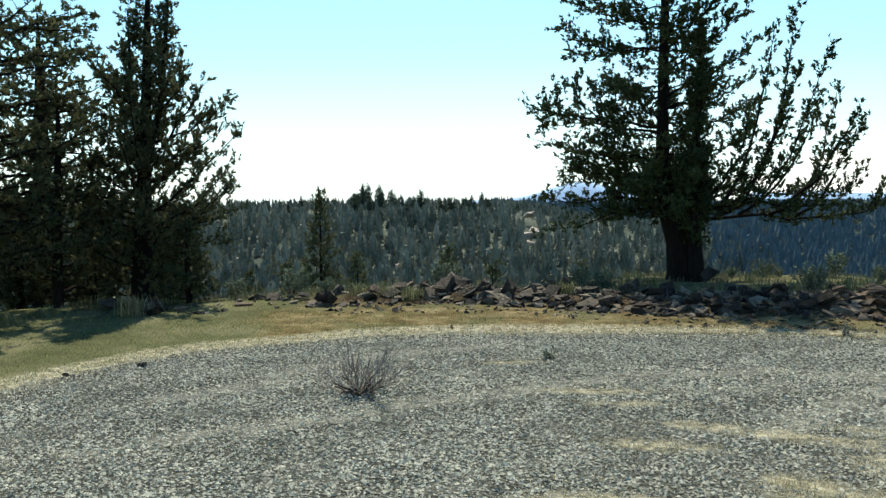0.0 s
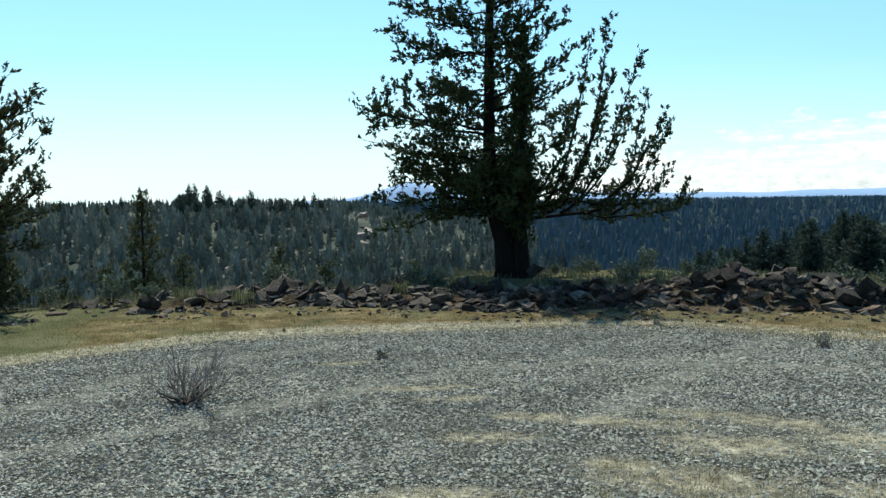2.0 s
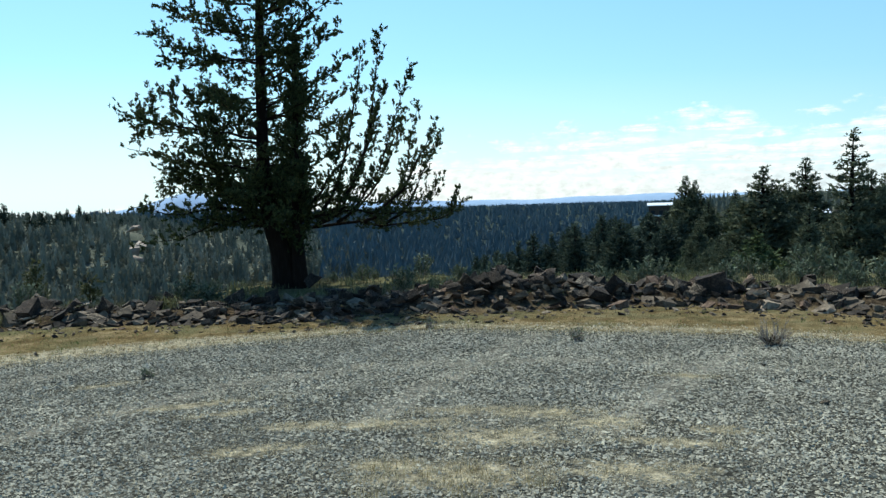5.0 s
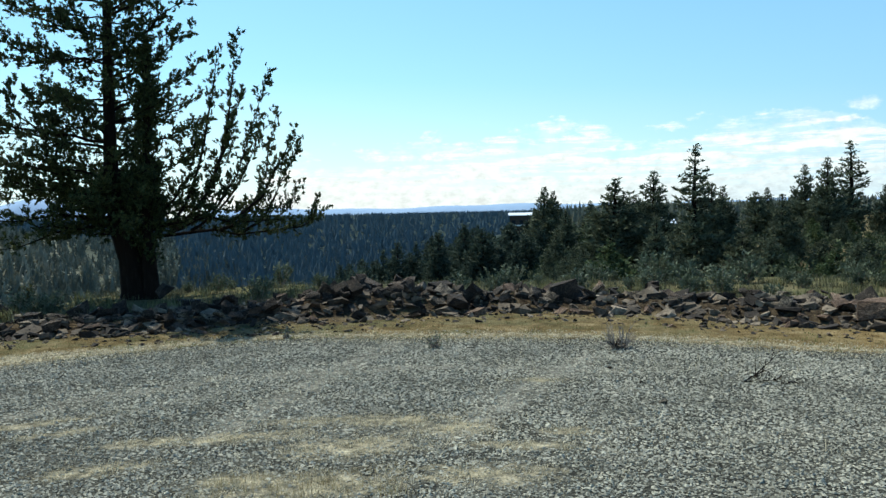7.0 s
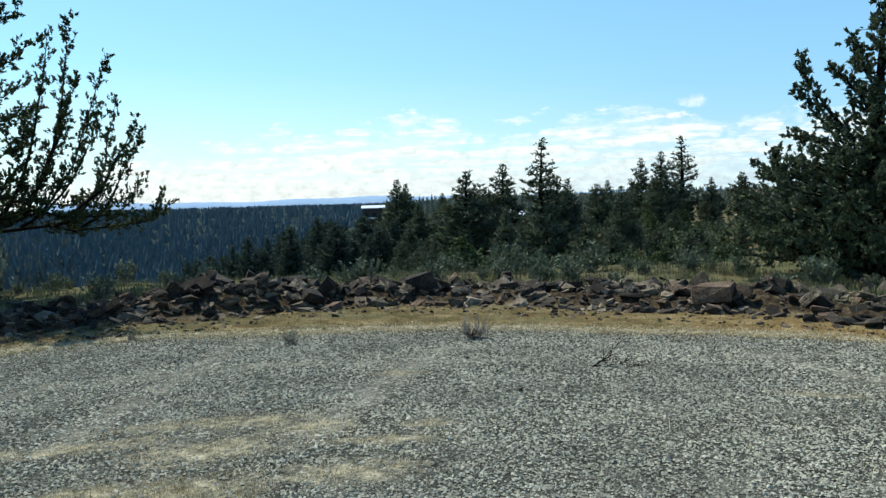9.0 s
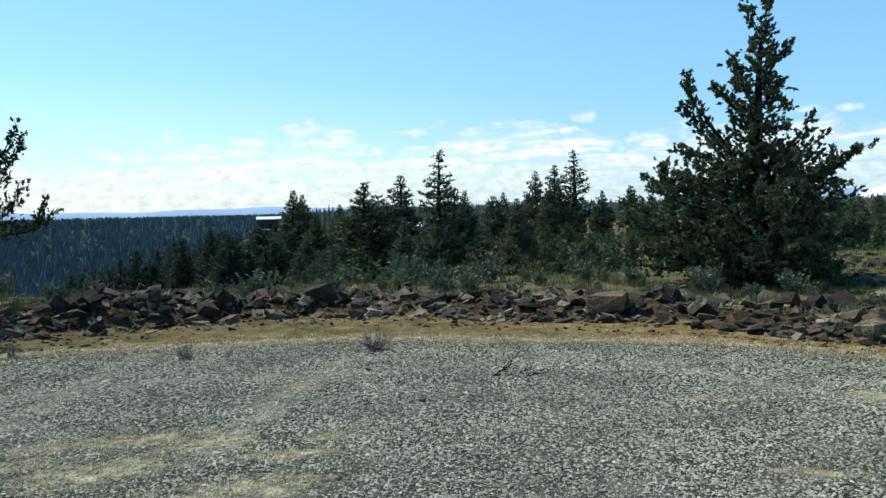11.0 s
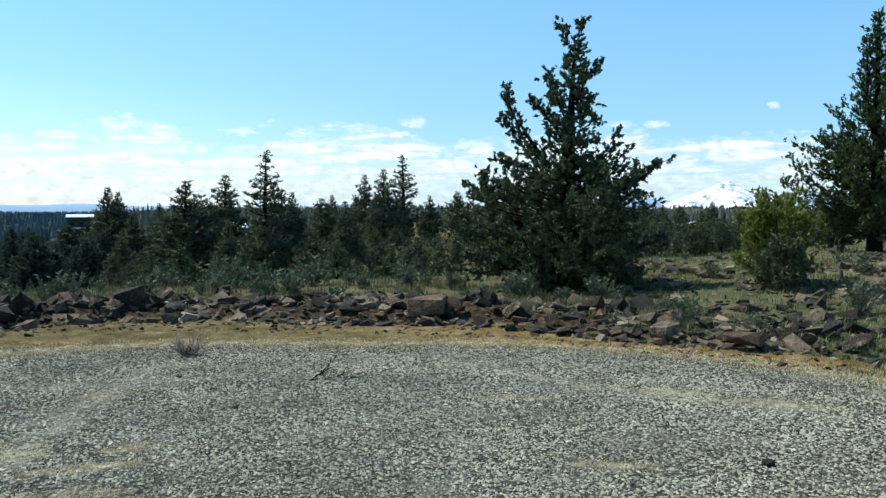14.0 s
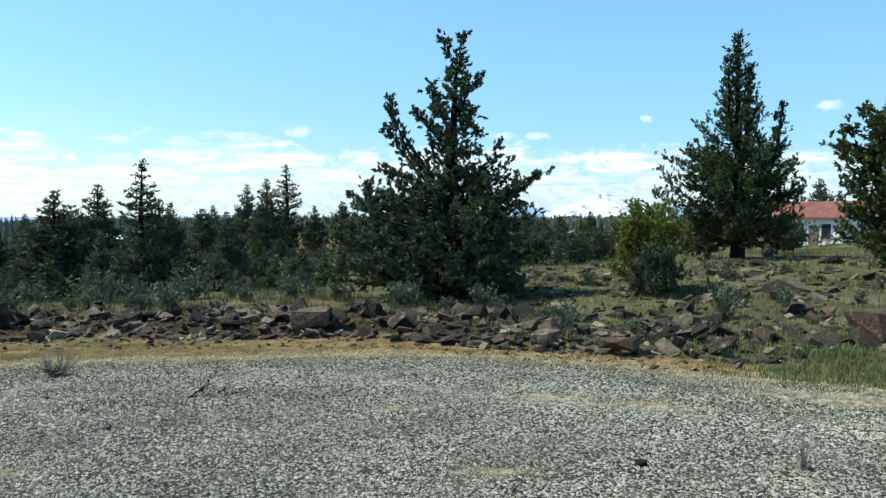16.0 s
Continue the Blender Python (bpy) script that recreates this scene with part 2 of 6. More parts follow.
RED_ROCK = surface("rusty basalt", [(0.32, (0.030, 0.020, 0.014)), (0.48, (0.085, 0.054, 0.036)), (0.60, (0.175, 0.118, 0.080)), (0.74, (0.36, 0.28, 0.20))], 3.0, 22, 0.92, 0.9, 0.03, vary=0.25)
STONES = surface("crushed grey gravel", [(0.22, (0.094, 0.092, 0.070)), (0.42, (0.205, 0.200, 0.162)), (0.58, (0.335, 0.326, 0.264)), (0.78, (0.53, 0.51, 0.42))], 1.3, 70, 0.95, 0, island=0.25, spec=0.03)
STONES_DUSTY = surface("dusty gravel", [(0.22, (0.18, 0.173, 0.128)), (0.42, (0.31, 0.297, 0.236)), (0.60, (0.425, 0.408, 0.325)), (0.80, (0.57, 0.55, 0.44))], 1.3, 70, 0.95, 0, island=0.25, spec=0.03)
BUNCH = surface("yellow-green bunchgrass", [(0.2, (0.075, 0.085, 0.034)), (0.5, (0.15, 0.155, 0.068)), (0.8, (0.29, 0.27, 0.145))], 1.2, 6, 0.85, 0, island=0.6, through_light=0.25)
DRY = surface("dry grass", [(0.2, (0.15, 0.115, 0.055)), (0.5, (0.29, 0.235, 0.115)), (0.8, (0.46, 0.41, 0.25))], 1.2, 6, 0.85, 0, island=0.5, through_light=0.25)
STRAW_PALE = surface("pale flattened straw", [(0.2, (0.27, 0.235, 0.145)), (0.5, (0.46, 0.41, 0.275)), (0.8, (0.65, 0.585, 0.42))], 1.2, 6, 0.85, 0, island=0.5, through_light=0.25)
OCHRE = surface("short rusty grass", [(0.2, (0.10, 0.070, 0.030)), (0.5, (0.18, 0.13, 0.058)), (0.8, (0.28, 0.225, 0.115))], 0.9, 5, 0.85, 0, island=0.5, through_light=0.2)
SLOPE_GRASS = surface("patchy slope grass", [(0.2, (0.062, 0.082, 0.028)), (0.5, (0.120, 0.148, 0.054)), (0.8, (0.22, 0.225, 0.10))], 0.8, 5, 0.85, 0, island=0.6, through_light=0.2)
MEADOW = surface("yellow-green meadow grass", [(0.2, (0.10, 0.115, 0.034)), (0.5, (0.185, 0.20, 0.066)), (0.8, (0.32, 0.305, 0.135))], 0.8, 5, 0.85, 0, island=0.5, through_light=0.3)
RIM_GRASS = surface("dull rim grass", [(0.2, (0.050, 0.056, 0.028)), (0.5, (0.098, 0.100, 0.056)), (0.8, (0.20, 0.185, 0.115))], 0.8, 5, 0.85, 0, island=0.6, through_light=0.2)
GREEN = surface("green grass", [(0.2, (0.050, 0.074, 0.021)), (0.5, (0.095, 0.133, 0.038)), (0.8, (0.189, 0.217, 0.081))], 0.8, 5, 0.8, 0, island=0.5, through_light=0.25)


def ground_material():
    """Gravel, verge, meadow and forest soil, laid out by the weights stored on the sheet."""
    m = bpy.data.materials.new("ground")
    n, l = node_links(m)
    b = n["Principled BSDF"]
    b.inputs["Roughness"].default_value, b.inputs["Specular IOR Level"].default_value = 1.0, 0.0
    tc = n.new("ShaderNodeTexCoord")

    def noise_at(scale, detail=5, rough=0.6):
        t = n.new("ShaderNodeTexNoise")
        t.inputs["Scale"].default_value, t.inputs["Detail"].default_value, t.inputs["Roughness"].default_value = scale, detail, rough
        l.new(tc.outputs["Object"], t.inputs["Vector"])
        return t.outputs[0]

    def ramp(src, stops):
        r = n.new("ShaderNodeValToRGB")
        el = r.color_ramp.elements
        while len(el) < len(stops):
            el.new(0.5)
        for e, (p, c) in zip(el, stops):
            e.position, e.color = p, (*c, 1)
        l.new(src, r.inputs[0])
        return r.outputs[0]

    def blend(fac, a, c):
        x = n.new("ShaderNodeMix")
        x.data_type = "RGBA"
        l.new(fac, x.inputs[0])
        l.new(a, x.inputs[6])
        l.new(c, x.inputs[7])
        return x.outputs[2]

    def patch(name, scale, amount, lo, hi):
        """Like weight, but nothing where the stored weight is nothing."""
        a = n.new("ShaderNodeAttribute")
        a.attribute_name = name
        k = n.new("ShaderNodeMath")
        k.operation = "MULTIPLY_ADD"
        k.inputs[1].default_value, k.inputs[2].default_value = amount, 1 - amount / 2
        l.new(noise_at(scale, 6, 0.7), k.inputs[0])
        s = n.new("ShaderNodeMath")
        s.operation = "MULTIPLY"
        l.new(a.outputs["Fac"], s.inputs[0])
        l.new(k.outputs[0], s.inputs[1])
        r = n.new("ShaderNodeMapRange")
        r.inputs["From Min"].default_value, r.inputs["From Max"].default_value = lo, hi
        l.new(s.outputs[0], r.inputs[0])
        return r.outputs[0]

    def weight(name, scale, amount, lo, hi):
        a = n.new("ShaderNodeAttribute")
        a.attribute_name = name
        k = n.new("ShaderNodeMath")
        k.operation = "MULTIPLY_ADD"
        k.inputs[1].default_value, k.inputs[2].default_value = amount, -amount / 2
        l.new(noise_at(scale, 6, 0.7), k.inputs[0])
        s = n.new("ShaderNodeMath")
        l.new(a.outputs["Fac"], s.inputs[0])
        l.new(k.outputs[0], s.inputs[1])
        r = n.new("ShaderNodeMapRange")
        r.inputs["From Min"].default_value, r.inputs["From Max"].default_value = lo, hi
        l.new(s.outputs[0], r.inputs[0])
        return r.outputs[0]

    arc = n.new("ShaderNodeCombineXYZ")
    for i, (name, k) in enumerate((("ring", 1.5), ("turn", 0.3))):
        a = n.new("ShaderNodeAttribute")
        a.attribute_name = name
        q = n.new("ShaderNodeMath")
        q.operation = "MULTIPLY"
        q.inputs[1].default_value = k
        l.new(a.outputs["Fac"], q.inputs[0])
        l.new(q.outputs[0], arc.inputs[i])
    streak = n.new("ShaderNodeTexNoise")
    streak.inputs["Scale"].default_value, streak.inputs["Detail"].default_value, streak.inputs["Roughness"].default_value = 1.6, 7, 0.62
    l.new(arc.outputs[0], streak.inputs["Vector"])
    grit = n.new("ShaderNodeTexVoronoi")
    grit.inputs["Scale"].default_value = 62
    l.new(tc.outputs["Object"], grit.inputs["Vector"])
    gsplit = n.new("ShaderNodeSeparateColor")
    l.new(grit.outputs["Color"], gsplit.inputs[0])
    # pad colours kept dark: the shade in the gaps between stones is painted here
    gap_pebbles = ramp(gsplit.outputs[0], [(0.0, (0.012, 0.012, 0.011)), (0.5, (0.045, 0.046, 0.040)), (1.0, (0.14, 0.14, 0.115))])
    dust = ramp(streak.outputs[0], [(0.38, (0.030, 0.031, 0.028)), (0.54, (0.085, 0.085, 0.072)), (0.66, (0.28, 0.27, 0.22))])
    half = n.new("ShaderNodeValue")
    half.outputs[0].default_value = 0.28
    evenly = n.new("ShaderNodeValue")
    evenly.outputs[0].default_value = 0.75
    gravel = blend(half.outputs[0], gap_pebbles, dust)
    soil = ramp(noise_at(1.6, 8), [(0.3, (0.065, 0.048, 0.030)), (0.5, (0.115, 0.085, 0.050)), (0.7, (0.19, 0.155, 0.095))])
    blotch = ramp(noise_at(2.7, 9, 0.72), [(0.38, (0.045, 0.034, 0.017)), (0.5, (0.125, 0.093, 0.045)), (0.62, (0.25, 0.20, 0.115))])
    verge = ramp(streak.outputs[0], [(0.36, (0.095, 0.072, 0.034)), (0.5, (0.165, 0.122, 0.060)), (0.66, (0.33, 0.275, 0.17))])
    green = ramp(noise_at(1.1, 8), [(0.3, (0.055, 0.058, 0.030)), (0.5, (0.100, 0.100, 0.052)), (0.72, (0.18, 0.162, 0.098))])
    far_soil = ramp(noise_at(0.035, 9, 0.7), [(0.3, (0.045, 0.055, 0.046)), (0.5, (0.082, 0.092, 0.075)), (0.62, (0.125, 0.13, 0.105)), (0.8, (0.21, 0.20, 0.16))])
    straw = ramp(noise_at(9, 8, 0.7), [(0.36, (0.09, 0.082, 0.06)), (0.5, (0.28, 0.252, 0.175)), (0.66, (0.49, 0.44, 0.315))])
    fines = ramp(noise_at(14, 6), [(0.3, (0.15, 0.145, 0.12)), (0.7, (0.33, 0.31, 0.255))])
    c = blend(weight("green", 0.9, 0.9, 0.35, 0.65), soil, green)
    verge = blend(evenly.outputs[0], verge, blotch)
    grassy = ramp(noise_at(1.3, 9, 0.72), [(0.46, (0.0, 0.0, 0.0)), (0.62, (0.85, 0.85, 0.85))])
    verge = blend(grassy, verge, green)
    rusty = ramp(noise_at(3.1, 9, 0.72), [(0.34, (0.105, 0.068, 0.028)), (0.5, (0.20, 0.137, 0.062)), (0.66, (0.34, 0.265, 0.145))])
    verge = blend(patch("rust", 1.5, 1.6, 0.1, 1.0), verge, rusty)
    c = blend(weight("verge", 0.8, 0.5, 0.35, 0.6), c, verge)
    crumbs = ramp(noise_at(11, 8, 0.7), [(0.34, (0.016, 0.012, 0.009)), (0.5, (0.046, 0.035, 0.024)), (0.68, (0.13, 0.10, 0.064))])
    c = blend(weight("debris", 3.0, 1.3, 0.45, 0.85), c, crumbs)
    # dark needle litter of the woods, with distance haze in its blue
    hazy_litter = ramp(noise_at(0.05, 9, 0.7), [(0.3, (0.020, 0.030, 0.030)), (0.52, (0.036, 0.050, 0.048)), (0.75, (0.070, 0.082, 0.070))])
    far_soil = blend(weight("hazy_litter", 0.02, 0.6, 0.3, 0.7), far_soil, hazy_litter)
    c = blend(weight("far", 0.5, 0.2, 0.3, 0.7), c, far_soil)
    c = blend(weight("gravel", 1.7, 0.9, 0.36, 0.64), c, gravel)
    c = blend(patch("dust", 5.0, 3.5, 0.45, 1.2), c, fines)
    c = blend(patch("straw", 7.0, 4.5, 0.35, 1.0), c, straw)
    l.new(c, b.inputs["Base Color"])
    u = n.new("ShaderNodeBump")
    u.inputs["Strength"].default_value, u.inputs["Distance"].default_value = 0.8, 0.02
    l.new(grit.outputs["Distance"], u.inputs["Height"])
    l.new(u.outputs[0], b.inputs["Normal"])
    return m


GROUND = ground_material()


# ---- mesh helpers ----
def raw_mesh(name, verts, faces):
    """A mesh from arrays of corners and of equal-sided faces."""
    verts, faces = np.asarray(verts, np.float32), np.asarray(faces, np.int32)
    me = bpy.data.meshes.new(name)
    k = faces.shape[1]
    me.vertices.add(len(verts))
    me.vertices.foreach_set("co", verts.ravel())
    me.loops.add(faces.size)
    me.loops.foreach_set("vertex_index", faces.ravel())
    me.polygons.add(len(faces))
    me.polygons.foreach_set("loop_start", np.arange(0, faces.size, k, dtype=np.int32))
    me.update(calc_edges=True)
    me.validate()
    return me


def put(name, me, material, parent=None, label="", smooth=False):
    ob = new(name, me)
    me.materials.append(material)
    if smooth:
        me.polygons.foreach_set("use_smooth", np.ones(len(me.polygons), bool))
    if parent:
        ob.parent = parent
    if label:
        tagged(ob, label)
    return ob


def part(name, bm, material, parent, label=""):
    me = bpy.data.meshes.new(name)
    bm.to_mesh(me)
    bm.free()
    return put(name, me, material, parent, label)


def holder(name, m, label, category, group="", kind=""):
    ob = new(name)
    ob.matrix_basis = m
    return tagged(ob, label, category, group, kind)


def tubes(lines, sides=6):
    """Tapered tubes along lines of rows x, y, z, radius."""
    verts, faces, base = [], [], 0
    turn = np.linspace(0, 2 * np.pi, sides, endpoint=False)
    for line in lines:
        line = np.asarray(line, float)
        p, rad = line[:, :3], line[:, 3]
        d = np.gradient(p, axis=0)
        d /= np.linalg.norm(d, axis=1, keepdims=True) + 1e-9
        ref = np.where(np.abs(d[:, 2:3]) > 0.9, [[1.0, 0, 0]], [[0, 0, 1.0]])
        a = np.cross(d, ref)
        a /= np.linalg.norm(a, axis=1, keepdims=True) + 1e-9
        b = np.cross(d, a)
        ring = p[:, None] + rad[:, None, None] * (np.cos(turn)[None, :, None] * a[:, None] + np.sin(turn)[None, :, None] * b[:, None])
        verts.append(ring.reshape(-1, 3))
        i, j = np.meshgrid(np.arange(len(p) - 1), np.arange(sides), indexing="ij")
        k = (j + 1) % sides
        faces.append(np.stack([i * sides + j, i * sides + k, (i + 1) * sides + k, (i + 1) * sides + j], -1).reshape(-1, 4) + base)
        base += len(p) * sides
    return np.concatenate(verts), np.concatenate(faces)


def leaflets(rng, p, d, size, count, spread=0.75, slim=0.24, reach=0.9):
    """Tufts of small pointed leaves at the places p, growing along d."""
    n = len(p)
    p = np.repeat(p, count, 0)
    d = np.repeat(d, count, 0)
    s = np.repeat(size, count)[:, None]
    way = d + rng.normal(0, spread, (n * count, 3))
    way /= np.linalg.norm(way, axis=1, keepdims=True) + 1e-9
    side = np.cross(way, rng.normal(0, 1, (n * count, 3)))
    side /= np.linalg.norm(side, axis=1, keepdims=True) + 1e-9
    root = p + d * s * rng.uniform(-0.2, reach, (n * count, 1))
    long = s * rng.uniform(0.55, 1.0, (n * count, 1))
    wide = side * long * slim
    verts = np.stack([root - wide, root + wide, root + way * long], 1).reshape(-1, 3)
    return verts, np.arange(n * count * 3).reshape(-1, 3)


# ---- the ground: one sheet from the gravel pad over the rim and the canyon to the horizon ----
RADII = [0, 10, 12, 14, 16, 18, 22, 28, 40, 60, 90, 130, 180, 240, 320, 420, 560, 800, 1200, 5000]
LEVELS = {
    -180: [0] * 20,
    -60: [0, 0, 0, 0, 0, 0, 0, -1, -5, -12, -22, -34, -42, -40, -28, -14, -3, -10, -28, -60],
    -20: [0, 0, 0.04, 0.0, -0.3, -1.0, -2.6, -5.0, -9, -16, -27, -38, -45, -42, -28, -14, -3, -10, -28, -60],
    4: [0, 0, 0.04, 0.04, -0.35, -1.1, -2.7, -5.0, -9, -16, -27, -38, -46, -45, -31, -17, -4.5, -10, -28, -60],
    15: [0, 0, 0.04, 0.08, 0.08, -0.1, -1, -3.5, -8, -16, -27, -38, -46, -50, -44, -34, -24, -13, -16, -60],
    25: [0, 0, 0.04, 0.08, 0.08, 0.0, -1, -3.5, -8, -13, -18, -25, -36, -50, -54, -48, -38, -24, -10, -60],
    29: [0, 0, 0.04, 0.06, 0.05, -0.1, -0.9, -3, -6.5, -9, -12, -15.5, -23, -40, -56, -52, -45, -30, -10, -60],
    34: [0, 0, 0.04, 0.06, 0.05, -0.1, -0.9, -3, -6, -8, -9.5, -11, -14.5, -28, -50, -52, -45, -30, -10, -60],
    40: [0, 0, 0.04, 0.06, 0.03, -0.1, -0.7, -2.4, -5.5, -7, -7.5, -8, -8, -7, -12, -30, -40, -28, -10, -60],
    48: [0, 0, 0.04, 0.06, 0.03, -0.1, -0.5, -2, -4.5, -6, -6, -5, -4.5, -4, -5, -7, -8, -8, -8, -7],
    60: [0, 0, 0.04, 0.06, 0.05, 0.0, -0.3, -1.5, -4, -5, -4, -3, -2.7, -3, -4, -5, -6, -6, -6, -7],
    72: [0, 0.02, 0.08, 0.1, 0.1, 0.08, -0.1, -0.9, -2.5, -3.5, -3, -2.6, -2.6, -3, -4, -5, -6, -6, -6, -7],
    80: [0, 0.03, 0.1, 0.16, 0.2, 0.22, 0.2, 0, -1, -2, -2.4, -2.5, -3, -3, -4, -5, -6, -6, -6, -7],
    90: [0, 0.04, 0.14, 0.26, 0.36, 0.44, 0.5, 0.42, 0, -0.7, -1, -1.8, -2.5, -3, -4, -5, -6, -6, -6, -7],
    100: [0, 0.04, 0.12, 0.25, 0.38, 0.5, 0.6, 0.6, 0.35, -0.1, -0.4, -1.2, -2, -3, -4, -5, -6, -6, -6, -7],
    115: [0, 0.03, 0.1, 0.2, 0.35, 0.5, 0.6, 0.6, 0.4, 0, -0.4, -1, -2, -3, -4, -5, -6, -6, -6, -7],
    180: [0] * 20,
}
LEVEL_AZ = np.array(sorted(LEVELS), float)
LEVEL_Z = np.array([LEVELS[a] for a in sorted(LEVELS)], float)
EDGE_AZ = [-60, -30, -26, -21, -16, -10, -4, 2, 8, 14, 20, 27, 33, 39, 46, 52, 59, 64, 70, 76, 82, 90, 97, 103, 130]
EDGE_R = [7.6, 8.0, 8.5, 9.1, 9.5, 9.7, 9.95, 10.1, 10.05, 10.1, 10.35, 10.4, 10.2, 10.1, 10.0, 9.85, 9.7, 9.7, 9.55, 9.35, 9.05, 8.6, 8.5, 8.5, 8.5]
ROCK_AZ = [-24, -20, -10, 0, 6, 10, 16, 23, 29, 35, 41, 47, 54, 62, 66, 71, 78, 85, 92, 100, 112]
ROCK_R = [12.2, 12.0, 12.2, 12.2, 11.9, 11.6, 11.3, 11.5, 11.4, 11.8, 12.0, 11.8, 11.4, 11.1, 11.0, 10.6, 10.0, 9.7, 9.6, 9.8, 10.1]


def smooth(v):
    v = np.clip(v, 0, 1)
    return v * v * (3 - 2 * v)


def ground_z(x, y):
    x, y = np.asarray(x, float), np.asarray(y, float)
    r, az = np.hypot(x, y), np.degrees(np.arctan2(x, y))
    rk = np.log(np.array(RADII) + 4.0)
    rr = np.clip(np.log(r + 4.0), rk[0], rk[-1] - 1e-6)
    i = np.clip(np.searchsorted(rk, rr, side="right") - 1, 0, len(rk) - 2)
    j = np.clip(np.searchsorted(LEVEL_AZ, az, side="right") - 1, 0, len(LEVEL_AZ) - 2)
    u, v = (rr - rk[i]) / (rk[i + 1] - rk[i]), (az - LEVEL_AZ[j]) / (LEVEL_AZ[j + 1] - LEVEL_AZ[j])
    v = v * v * (3 - 2 * v)
    z = (LEVEL_Z[j, i] * (1 - u) + LEVEL_Z[j, i + 1] * u) * (1 - v) + (LEVEL_Z[j + 1, i] * (1 - u) + LEVEL_Z[j + 1, i + 1] * u) * v
    rough = smooth((r - 10) / 4) * 0.03 + smooth((r - 30) / 60) * 0.9 + smooth((r - 250) / 300) * 1.2
    z = z + rough * (np.sin(x * 0.9 + 1.3 * np.sin(y * 0.31)) * np.cos(y * 0.7 + np.sin(x * 0.23)) * np.exp(-r / 120) + np.sin(x * 0.051 + 2) * np.cos(y * 0.043 + 1.1 * np.sin(x * 0.017)))
    # the low berm on which the rocks were heaped
    d = r - np.interp(az, ROCK_AZ, ROCK_R)
    z = z + np.interp(az, [-24, -10, 0, 20, 26, 29, 35, 42, 60, 74, 82, 95], [0, 0.05, 0.12, 0.12, 0.14, 0.34, 0.26, 0.17, 0.2, 0.16, 0.06, 0.0]) * smooth(d / 0.6) * (1 - smooth((d - 0.9) / 1.2)) * (0.85 + 0.1 * np.sin(az * 1.9) + 0.12 * np.sin(az * 0.77 + 1))
    return z + 0.008 * np.sin(x * 2.1 + np.sin(y * 1.3)) * np.sin(y * 1.7) * smooth((r - 1.5) / 3)


def gz(x, y):
    return float(ground_z(x, y))


# worn straw patches on the gravel: x, y, half length, half width
STRAW = [(1.77, 5.88, 0.35, 0.10), (2.34, 5.58, 0.55, 0.13), (3.43, 5.25, 0.45, 0.15), (3.62, 4.79, 0.30, 0.20), (2.28, 4.35, 0.55, 0.26), (1.99, 4.72, 0.30, 0.15), (2.85, 4.89, 0.50, 0.25), (1.34, 5.45, 0.35, 0.13),
         (3.18, 3.87, 0.45, 0.20), (4.20, 4.20, 0.22, 0.10), (3.74, 4.15, 0.40, 0.10), (3.05, 5.60, 0.50, 0.10), (0.65, 8.15, 0.30, 0.08), (1.20, 6.95, 0.50, 0.10), (1.40, 6.50, 0.40, 0.08),
         (7.35, 1.32, 0.35, 0.14), (7.25, 0.42, 0.50, 0.14), (5.15, 1.26, 0.30, 0.10), (7.90, -1.20, 0.90, 0.30), (5.20, 5.60, 0.30, 0.08), (6.60, 2.40, 0.35, 0.08), (0.80, 4.40, 0.50, 0.20)]
# tyre tracks where dust shows between the stones
TRACKS = [[(-2.25, 6.94), (-1.61, 7.37), (-1.27, 8.1), (-0.7, 8.67), (0.6, 9.1)], [(-1.9, 5.7), (-0.96, 6.14), (-0.29, 6.65), (0.52, 6.96), (1.6, 7.53), (2.95, 7.65), (4.6, 6.9), (6.0, 5.4)],
          [(2.24, 5.76), (3.1, 6.49), (4.05, 7.25), (5.38, 8.3)], [(3.5, 4.6), (4.9, 5.4), (6.3, 6.1)], [(7.9, 3.6), (7.2, 1.9), (6.9, 0.0)]]


def dust_weight(x, y):
    w = np.zeros_like(x)
    for line in TRACKS:
        for (ax, ay), (bx, by) in zip(line, line[1:]):
            u = np.clip(((x - ax) * (bx - ax) + (y - ay) * (by - ay)) / ((bx - ax) ** 2 + (by - ay) ** 2), 0, 1)
            w = np.maximum(w, np.exp(-(np.hypot(x - ax - u * (bx - ax), y - ay - u * (by - ay)) / 0.25) ** 2))
    return w


def straw_weight(x, y):
    w = np.zeros_like(x)
    for px, py, a, b in STRAW:
        r = math.hypot(px, py)
        ux, uy = py / r, -px / r
        d = np.hypot(((x - px) * ux + (y - py) * uy) / a, ((x - px) * uy - (y - py) * ux) / b)
        w = np.maximum(w, np.exp(-0.7 * d * d))
    return w


